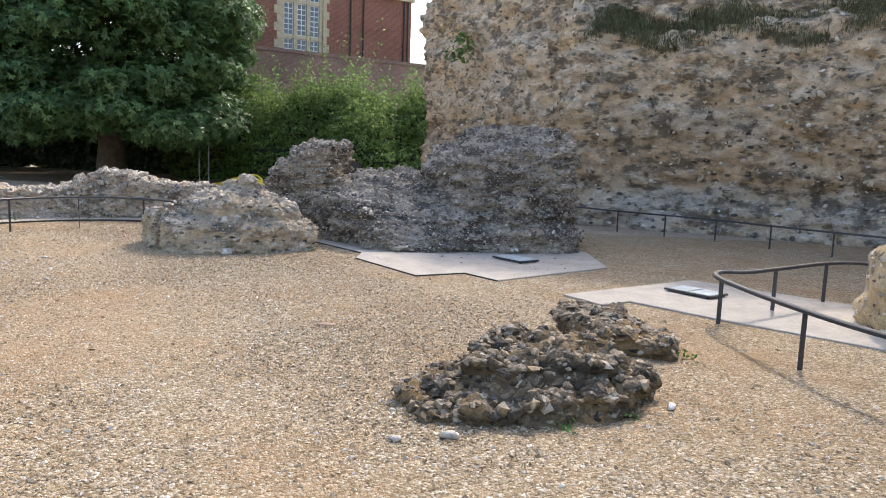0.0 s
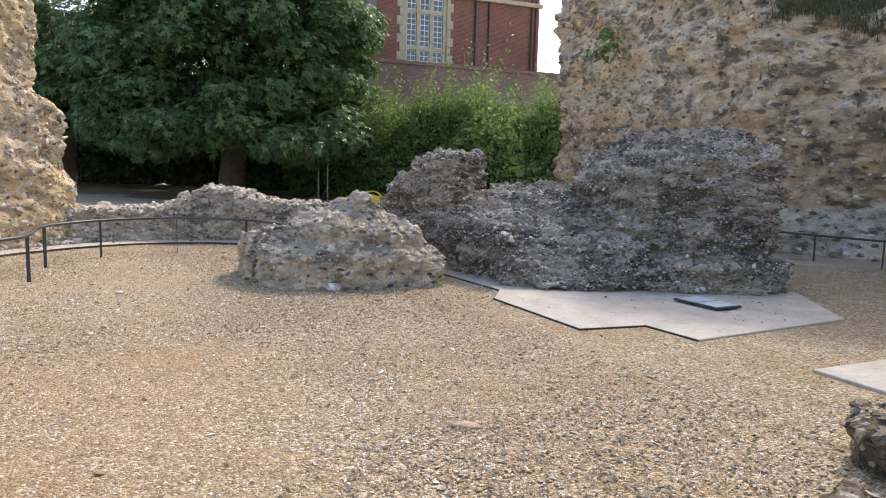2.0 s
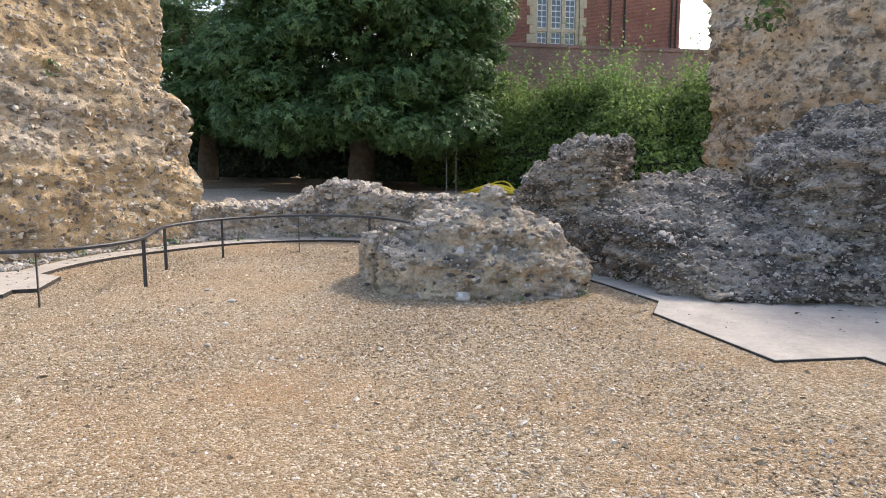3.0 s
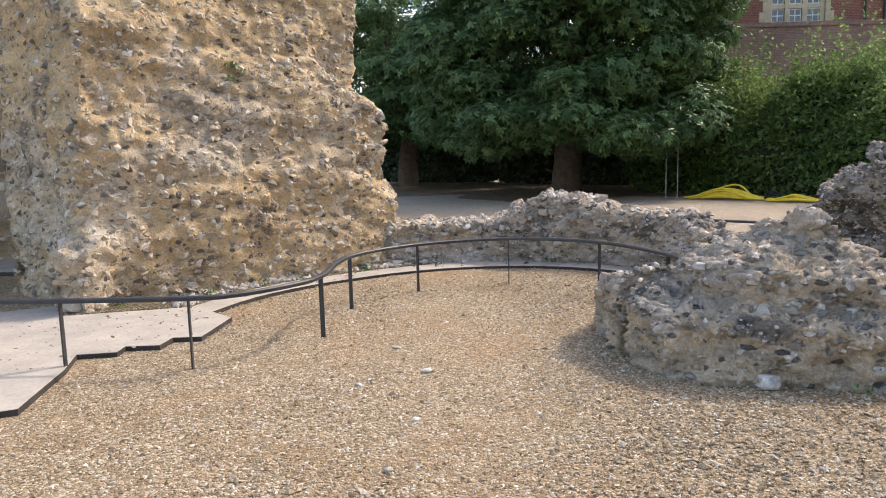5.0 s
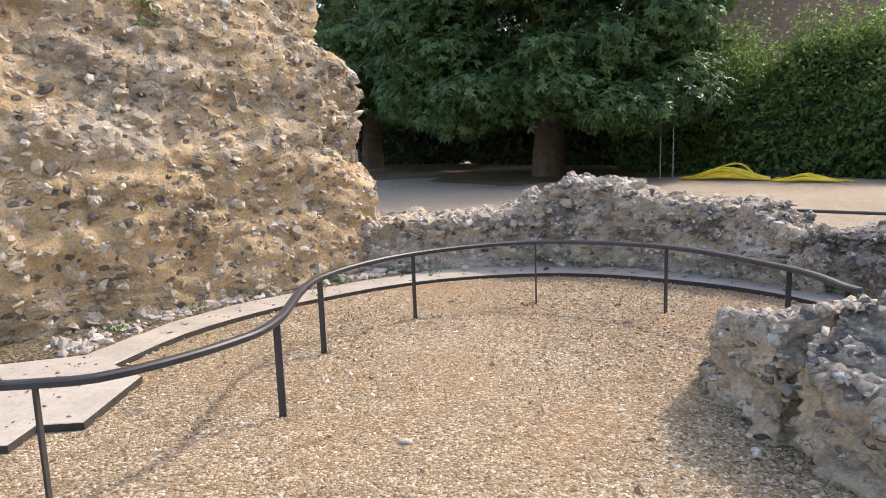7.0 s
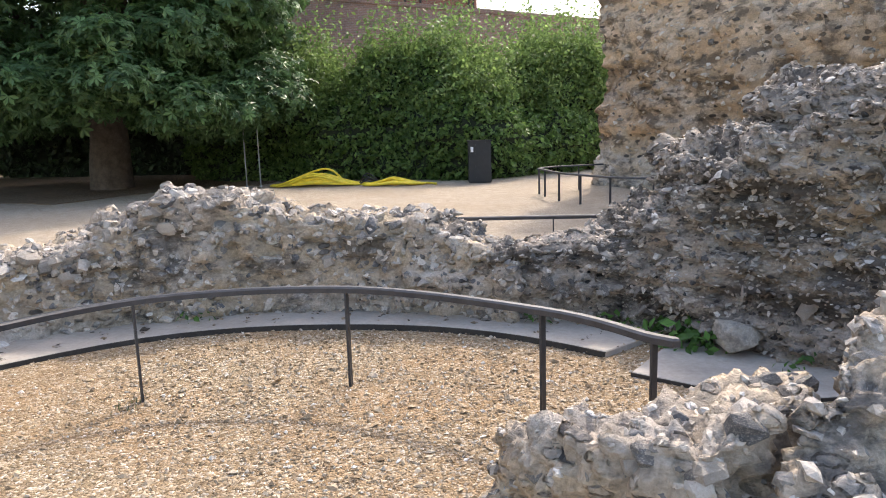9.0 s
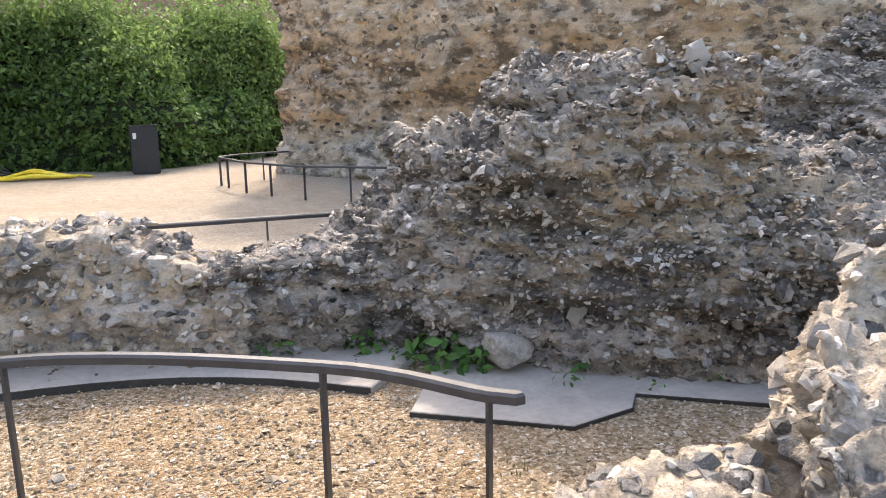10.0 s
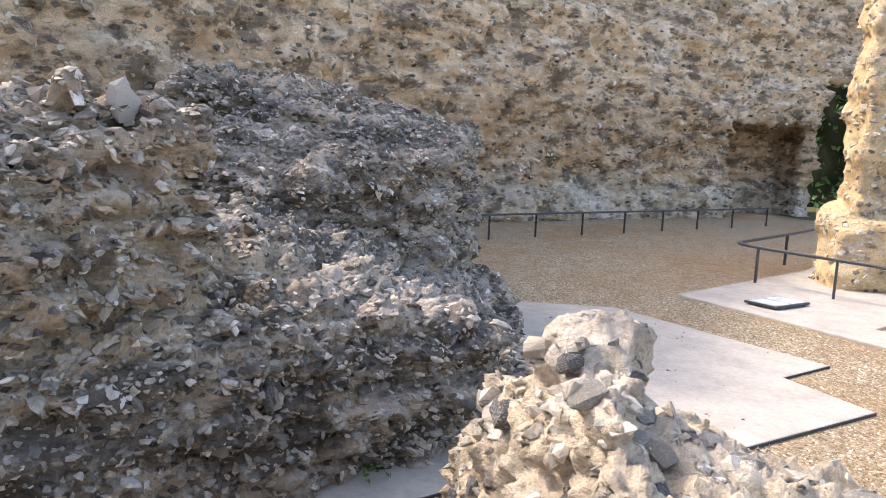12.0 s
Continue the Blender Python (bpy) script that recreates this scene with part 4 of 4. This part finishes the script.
PANES = {}
hall = thing("brick_building", "large red brick building with a tall stone-dressed window", "building", at=(-12.0 + FD.x * 0.3 - fn.x * 0.9, 43.0 + FD.y * 0.3 - fn.y * 0.9, 0), turn=math.degrees(math.atan2(FD.y, FD.x)))
for a, b, z0, z1 in ((-4, -0.45, 0, 15), (-0.45, 2.75, 0, 7.2), (-0.45, 2.75, 13.4, 15), (2.75, 8.9, 0, 12.4)):
    wall_piece(hall, (a, 0), (b, 0), z0, z1, 6.0, RED_BRICK, "wall")
part("window_recess", box_bm(-0.45, 2.75, 0.35, 0.5, 7.2, 13.4), DRESSED, hall)
for k in range(4):
    part("mullion", box_bm(-0.2 + k * 0.84, 0.02 + k * 0.84, 0.05, 0.345, 7.2, 13.4, 0.01), DRESSED, hall)
for z in (7.2, 8.35, 10.45, 12.6):
    part("transom", box_bm(-0.19, 2.53, 0.06, 0.34, z, z + 0.2, 0.01), DRESSED, hall)
for k in range(3):
    for z0, h, rows in ((7.4, 0.95, 3), (8.55, 1.9, 6), (10.65, 1.95, 6)):
        casement(hall, 0.03 + k * 0.84, z0, 0.6, h, 2, rows)
for ob in hall.children:
    if ob.name.startswith("window_frame"):
        ob.matrix_basis = pose(0, 0.2, 0) @ ob.matrix_basis
for j in range(12):
    w = 0.42 if j % 2 else 0.25
    part("dressing_block", box_bm(-0.2 - w, -0.2, -0.03, 0.3, 7.2 + j * 0.5, 7.2 + j * 0.5 + 0.49, 0.015), DRESSED, hall)
    part("dressing_block", box_bm(2.54, 2.54 + w, -0.03, 0.3, 7.2 + j * 0.5, 7.2 + j * 0.5 + 0.49, 0.015), DRESSED, hall)
part("cornice", box_bm(2.9, 9.05, -0.2, 0.0, 11.55, 11.8, 0.02), DRESSED, hall)
part("roof", box_bm(2.8, 9.1, -0.25, 6.2, 12.4, 12.6, 0.03), OLD_BRICK, hall)
part("pilaster", box_bm(-2.5, -1.9, -0.12, 0.0, 0, 15), OLD_BRICK, hall)
for s0 in (4.4, 5.3, 8.3, 8.6):
    bm = bmesh.new()
    bmesh.ops.create_cone(bm, cap_ends=True, segments=10, radius1=0.055, radius2=0.055, depth=12, matrix=pose(s0, -0.09, 6))
    part("drainpipe", bm, EDGING, hall)


# ---- yard things ----
def hose_heap(x, y, rx, ry, loops, radius, material, label, seed, rise=0.4):
    r = np.random.default_rng(seed)
    top = thing("hose", label, "hose", at=(x, y, 0))
    pts = []
    for k in range(loops * 8):
        a, wob = k / 8 * math.tau, r.uniform(0.72, 1.08)
        lift = radius + rise * max(0.0, 1 - abs(math.cos(a) * 1.1)) * r.uniform(0.2, 1.0) * (k / (loops * 8)) ** 0.6
        pts.append((math.cos(a) * rx * wob + r.normal(0, 0.05), math.sin(a) * ry * wob * (0.6 + 0.4 * math.sin(k * 0.3)), lift))
    pts += [(rx * 1.15, 0.1, radius), (rx * 1.5, -0.3, radius)]
    prof = [(math.cos(k * math.tau / 6) * radius, math.sin(k * math.tau / 6) * radius) for k in range(6)]
    part("coil", sweep_bm(spline(pts, 0.12), prof), material, top, smooth=True)
    return top


hose_heap(-10.35, 31.9, 1.35, 0.55, 13, 0.035, HOSE, "heap of yellow hose coiled on the sand", 4, 0.5)
hose_heap(-7.95, 31.3, 0.85, 0.4, 8, 0.035, HOSE, "smaller heap of yellow hose on the sand", 9, 0.25)
hose_heap(-8.8, 31.9, 0.42, 0.3, 3, 0.02, BOX_PAINT, "loop of thin black hose on the sand", 6, 0.5)

cabinet = thing("utility_cabinet", "dark metal utility cabinet standing before the hedge", "cabinet", at=(-5.4, 31.5, 0), turn=4)
part("body", box_bm(-0.33, 0.33, -0.2, 0.25, 0, 1.2, 0.012), BOX_PAINT, cabinet)
part("door", box_bm(-0.13, 0.31, -0.214, -0.202, 0.06, 1.16, 0.004), BOX_PAINT, cabinet)
part("lid", box_bm(-0.36, 0.36, -0.24, 0.28, 1.2, 1.24, 0.008), BOX_PAINT, cabinet)
part("notice", box_bm(-0.27, -0.19, -0.208, -0.203, 0.9, 1.05), WHITE, cabinet, "small white notice")
for x, y in ((-12.55, 31.9), (-12.15, 32.0)):
    pole = thing("pole", "thin pale metal pole before the hedge", "pole", group="poles by the hedge", at=(x, y, 0))
    bm = bmesh.new()
    bmesh.ops.create_cone(bm, cap_ends=True, segments=8, radius1=0.022, radius2=0.018, depth=2.6, matrix=pose(0, 0, 1.3))
    part("shaft", bm, GREY_METAL, pole)
    bm = bmesh.new()
    bmesh.ops.create_cone(bm, cap_ends=True, segments=8, radius1=0.05, radius2=0.04, depth=0.06, matrix=pose(0, 0, 0.03))
    part("foot", bm, GREY_METAL, pole)


# ---- small plants ----
def weed(x, y, z, size, count, label, material=None, up=0.8):
    top = thing("weed", label, "weed", at=(x, y, z))
    a, r = rng.uniform(0, math.tau, count), size * np.sqrt(rng.random(count))
    p = np.stack([np.cos(a) * r, np.sin(a) * r, rng.random(count) * size * up], -1)
    n = np.stack([np.cos(a), np.sin(a), np.full(count, 0.9)], -1) + rng.normal(0, 0.4, (count, 3))
    tagged(part("leaf_tuft", leaf_cloud("leaf_tuft", p, n, size * rng.uniform(0.25, 0.6, count), material or WEED), None, top), kind="stuff")


def grass_tuft(x, y, z, height, count, label="tuft of long dry grass", spread=0.1, droop=0.0):
    top = thing("grass_tuft", label, "grass", kind="stuff")
    a, lean = rng.uniform(0, math.tau, count), rng.uniform(0.1, 0.6, count)
    h = height * rng.uniform(0.5, 1.1, count)
    base = np.stack([x + rng.normal(0, spread, count), y + rng.normal(0, spread, count), np.zeros(count) + z], -1)
    side = np.stack([-np.sin(a), np.cos(a), np.zeros(count)], -1) * 0.004 * (1 + height * 6)
    out = np.stack([np.cos(a), np.sin(a), np.zeros(count)], -1)
    mid = base + out * (lean * h * 0.4)[:, None] + np.stack([0 * h, 0 * h, h * 0.6], -1)
    tip = base + out * (lean * h)[:, None] + np.stack([0 * h, 0 * h, h * (1 - droop * lean)], -1)
    v = np.stack([base - side, base + side, mid + side * 0.7, mid - side * 0.7, tip], 1)
    f = np.array([(0, 1, 2), (0, 2, 3), (3, 2, 4)])[None] + (np.arange(count) * 5)[:, None, None]
    part("blades", mesh_from("blades", v.reshape(-1, 3), f.reshape(-1, 3), GRASS), None, top)


for x, y, size, n in ((-3.95, 15.15, 0.2, 46), (-4.2, 15.45, 0.14, 26), (-2.95, 14.62, 0.16, 18), (-4.35, 15.6, 0.12, 20), (-3.5, 14.62, 0.1, 16), (-3.1, 14.35, 0.09, 14), (-7.95, 16.05, 0.16, 26),
                      (-2.2, 12.55, 0.1, 22), (-2.85, 12.0, 0.09, 16), (-2.4, 13.75, 0.1, 14), (-9.4, 14.9, 0.12, 18), (-9.9, 13.4, 0.1, 16), (-10.75, 11.9, 0.1, 18), (-10.8, 12.9, 0.09, 16), (2.9, 6.7, 0.12, 22), (1.6, 4.72, 0.1, 20), (2.1, 5.05, 0.09, 18)):
    weed(x, y, 0.0, size, n, "small green broad-leaved weed at the foot of the masonry")
for x, y in ((0.5, 4.9), (0.75, 4.75), (0.6, 5.15), (-7.9, 10.4), (-8.9, 12.9), (-7.7, 14.2), (1.3, 4.2), (-6.3, 12.0), (-4.3, 13.9)):
    grass_tuft(x, y, 0.0, 0.03, 26, "small tuft of grass growing through gravel", 0.07)
for x, y, size, n in ((-4.4, 15.72, 0.17, 40), (-4.05, 15.3, 0.22, 60), (-3.85, 15.1, 0.16, 40), (-3.3, 14.75, 0.12, 26), (-2.7, 14.3, 0.1, 16), (-2.0, 13.65, 0.09, 16), (-5.0, 15.85, 0.13, 22)):
    weed(x, y, 0.03, size, n, "leafy green weeds and moss at the foot of the rubble")
weed(-10.82, 12.13, 2.95, 0.2, 60, "dark shrubby plant rooted high in the rubble", HEDGE, 1.2)
weed(-0.45, 25.0, 4.9, 0.5, 110, "dark shrub rooted in the face of the high wall", HEDGE, 2.0)
gx = []
for k in range(15000):
    t = rng.random()
    seg = int(t * 2)
    a, b = Vector(FACE[1 + seg]), Vector(FACE[2 + seg])
    d, f = (b - a).normalized(), (t * 2) % 1
    back = rng.uniform(-0.15, 1.2)
    q = a.lerp(b, f) + Vector((-d.y, d.x)) * back
    gx.append((q.x, q.y, 4.95 + 0.8 * max(back, 0) + 0.25 * math.sin(q.x * 2.1) + rng.normal(0, 0.12)))
gx = np.array(gx)
grass_tuft(gx[:, 0], gx[:, 1], gx[:, 2], 0.2, len(gx), "long grass overhanging the ledge of the high wall", 0.05, 2.2)
hedge_band("garden_trees", "dark trees beyond the gap in the high wall", [(19, -4.5), (27, -3), (32, 4)], 3.0, 7.5, 9000, CHESTNUT, 0, 0.3)
tagged(sheet("lawn", 15, 30, -8, 5, 1.0, 0.0, GRASS), "sunlit lawn beyond the gap in the wall", "lawn", kind="structure")


# ---- loose stones ----
OCT = np.array([(1, 0, 0), (-1, 0, 0), (0, 1, 0), (0, -1, 0), (0, 0, 1), (0, 0, -1)], float)
OCT_F = np.array([(0, 2, 4), (2, 1, 4), (1, 3, 4), (3, 0, 4), (2, 0, 5), (1, 2, 5), (3, 1, 5), (0, 3, 5)])
PEB = lumps(OCT, 20, 0.25)
count = 110000
along = rng.random(count)
way = np.array([(1.3, 1.0), (0.6, 5.0), (-1.5, 8.0), (-4.0, 10.0), (-6.2, 12.3), (-6.0, 14.3)])
base = np.stack([np.interp(along, np.linspace(0, 1, 6), way[:, i]) for i in (0, 1)], -1) + rng.normal(0, 2.2, (count, 2))
size = rng.gamma(3.0, 0.0026, count) + 0.004
pebbles = stones_mesh("loose_gravel", np.c_[base, size * 0.15], np.tile((0.0, 0.0, 1.0), (count, 1)) + rng.normal(0, 0.25, (count, 3)), size, PEBBLE, 0.6, PEB, OCT_F)
tagged(new("loose_gravel", pebbles), "loose beige gravel stones lying on the floor", "gravel", kind="stuff")
for x, y, s in ((-5.88, 10.5, 0.045), (-3.44, 11.72, 0.11), (0.85, 4.5, 0.05), (0.5, 4.4, 0.04), (2.45, 5.3, 0.045), (-5.2, 9.6, 0.03), (-6.6, 10.9, 0.035), (-4.8, 8.9, 0.028), (-6.1, 9.9, 0.03)):
    st = thing("loose_stone", "pale loose flint lying on gravel", "stone", at=(x, y, s * 0.35), turn=rng.uniform(0, 360))
    part("stone", mesh_from("stone", NODULES[rng.integers(14)] * np.array([s * 1.3, s, s * 0.6]), NOD_F, CHALK, True), None, st)
REDDISH = plain_material("reddish_stone", (0.42, 0.29, 0.22), 0.9, vary=0.25, scale=30, bump=0.003, spec=0.2)
flat_stone = thing("flat_stone", "flat reddish stone worn level with the gravel", "stone", at=(-0.65, 7.27, 0.008), turn=20)
part("stone", mesh_from("stone", NODULES[3] * np.array([0.11, 0.08, 0.016]), NOD_F, REDDISH, True), None, flat_stone)
BALL_V, BALL_F = ico(4)
for x, y, z, r in ((-3.72, 15.0, 0.14, 0.19), (-3.05, 14.7, 0.12, 0.1), (-2.75, 14.45, 0.12, 0.09), (-3.25, 14.9, 0.27, 0.1), (-2.3, 14.05, 0.12, 0.11)):
    st = thing("embedded_boulder", "large rough flint nodule set in the foot of the rubble", "stone", at=(x, y, z), turn=rng.uniform(0, 360))
    worn = []
    for p in BALL_V:
        q = Vector(p) * 1.4 + Vector((x * 9, y * 7, 0))
        far, _ = noise.voronoi(q * 1.3)
        worn.append(Vector(p) * (0.85 + 0.3 * noise.noise(q) + 0.25 * min(far[1] - far[0], 0.5) + 0.16 * noise.noise(q * 4) + 0.08 * noise.noise(q * 11)))
    worn = np.array(worn)
    for _ in range(9):                                         # broken faces
        d = rng.normal(size=3)
        d /= np.linalg.norm(d)
        worn = worn - (worn @ d - rng.uniform(0.5, 0.72)).clip(0)[:, None] * d * 0.7
    part("stone", mesh_from("stone", worn * np.array([r * 1.25, r, r * 0.8]), BALL_F, CHALK if r > 0.15 else FLINT, True), None, st)

# soil and rubble along the foot of the tall wall end
SOIL = ground_material("dark_soil", [(0.0, (0.05, 0.045, 0.03)), (0.4, (0.13, 0.1, 0.065)), (0.8, (0.22, 0.17, 0.11)), (1.0, (0.4, 0.34, 0.26))], 45, (0.07, 0.075, 0.035), 0.7)
soil = thing("soil_strip", "strip of dark weedy soil along the foot of the wall", "soil", kind="structure")
STRIP = [(-9.95, 10.75), (-10.3, 11.8), (-10.34, 12.6), (-10.16, 13.5), (-9.92, 14.25), (-9.6, 14.95), (-10.6, 15.4), (-11.3, 13.5), (-11.4, 9.9), (-10.85, 9.55)]
part("soil", slab_bm(STRIP[::-1], 0.0, 0.06, 0.012), SOIL, soil)
inner = np.array([(p.x, p.y) for p in spline([(x, y, 0) for x, y in STRIP[:6]], 0.05)])
pick = inner[rng.integers(0, len(inner), 420)] + np.c_[-rng.gamma(2, 0.14, 420), rng.normal(0, 0.1, 420)]
size = rng.gamma(4, 0.009, 420) + 0.01
tagged(new("fallen_flints", stones_mesh("fallen_flints", np.c_[pick, np.full(420, 0.065)], np.tile((0.0, 0.0, 1.0), (420, 1)) + rng.normal(0, 0.3, (420, 3)), size, PALE_FLINT, 0.7)), "fallen flints lying at the foot of the wall", "stone", kind="stuff")
for x, y, size, n in ((-10.35, 11.3, 0.11, 20), (-10.45, 12.2, 0.13, 26), (-10.4, 12.9, 0.1, 18), (-10.1, 13.9, 0.12, 22), (-9.8, 14.7, 0.1, 16), (-10.75, 10.2, 0.13, 24)):
    weed(x, y, 0.055, size, n, "small green weeds in the soil under the wall")

# leaf litter and grit on the paving
spots = np.concatenate([rng.uniform((-11.0, 7.6), (-8.6, 10.6), (170, 2)), np.array(ring_in)[rng.integers(0, len(ring_in), 240)] * 1.0 + rng.normal(0, 0.02, (240, 2)) + 0.0, rng.uniform((-1.2, 11.4), (2.4, 13.2), (90, 2))])
grow = np.concatenate([np.ones(170), 1 + rng.uniform(0.03, 0.15, 240), np.ones(90)])
spots = np.where((grow > 1)[:, None], (spots - (-7, 12.8)) * grow[:, None] + (-7, 12.8), spots)
level = np.concatenate([np.full(170, 0.055), np.full(240, 0.05), np.full(90, 0.033)])
bits = stones_mesh("litter", np.c_[spots, level], np.tile((0.0, 0.0, 1.0), (500, 1)) + rng.normal(0, 0.2, (500, 3)), rng.gamma(4, 0.003, 500) + 0.004, BROWN_FLINT, 0.3, PEB, OCT_F)
tagged(new("litter", bits), "dry leaf litter and grit strewn on the paving", "litter", kind="stuff")

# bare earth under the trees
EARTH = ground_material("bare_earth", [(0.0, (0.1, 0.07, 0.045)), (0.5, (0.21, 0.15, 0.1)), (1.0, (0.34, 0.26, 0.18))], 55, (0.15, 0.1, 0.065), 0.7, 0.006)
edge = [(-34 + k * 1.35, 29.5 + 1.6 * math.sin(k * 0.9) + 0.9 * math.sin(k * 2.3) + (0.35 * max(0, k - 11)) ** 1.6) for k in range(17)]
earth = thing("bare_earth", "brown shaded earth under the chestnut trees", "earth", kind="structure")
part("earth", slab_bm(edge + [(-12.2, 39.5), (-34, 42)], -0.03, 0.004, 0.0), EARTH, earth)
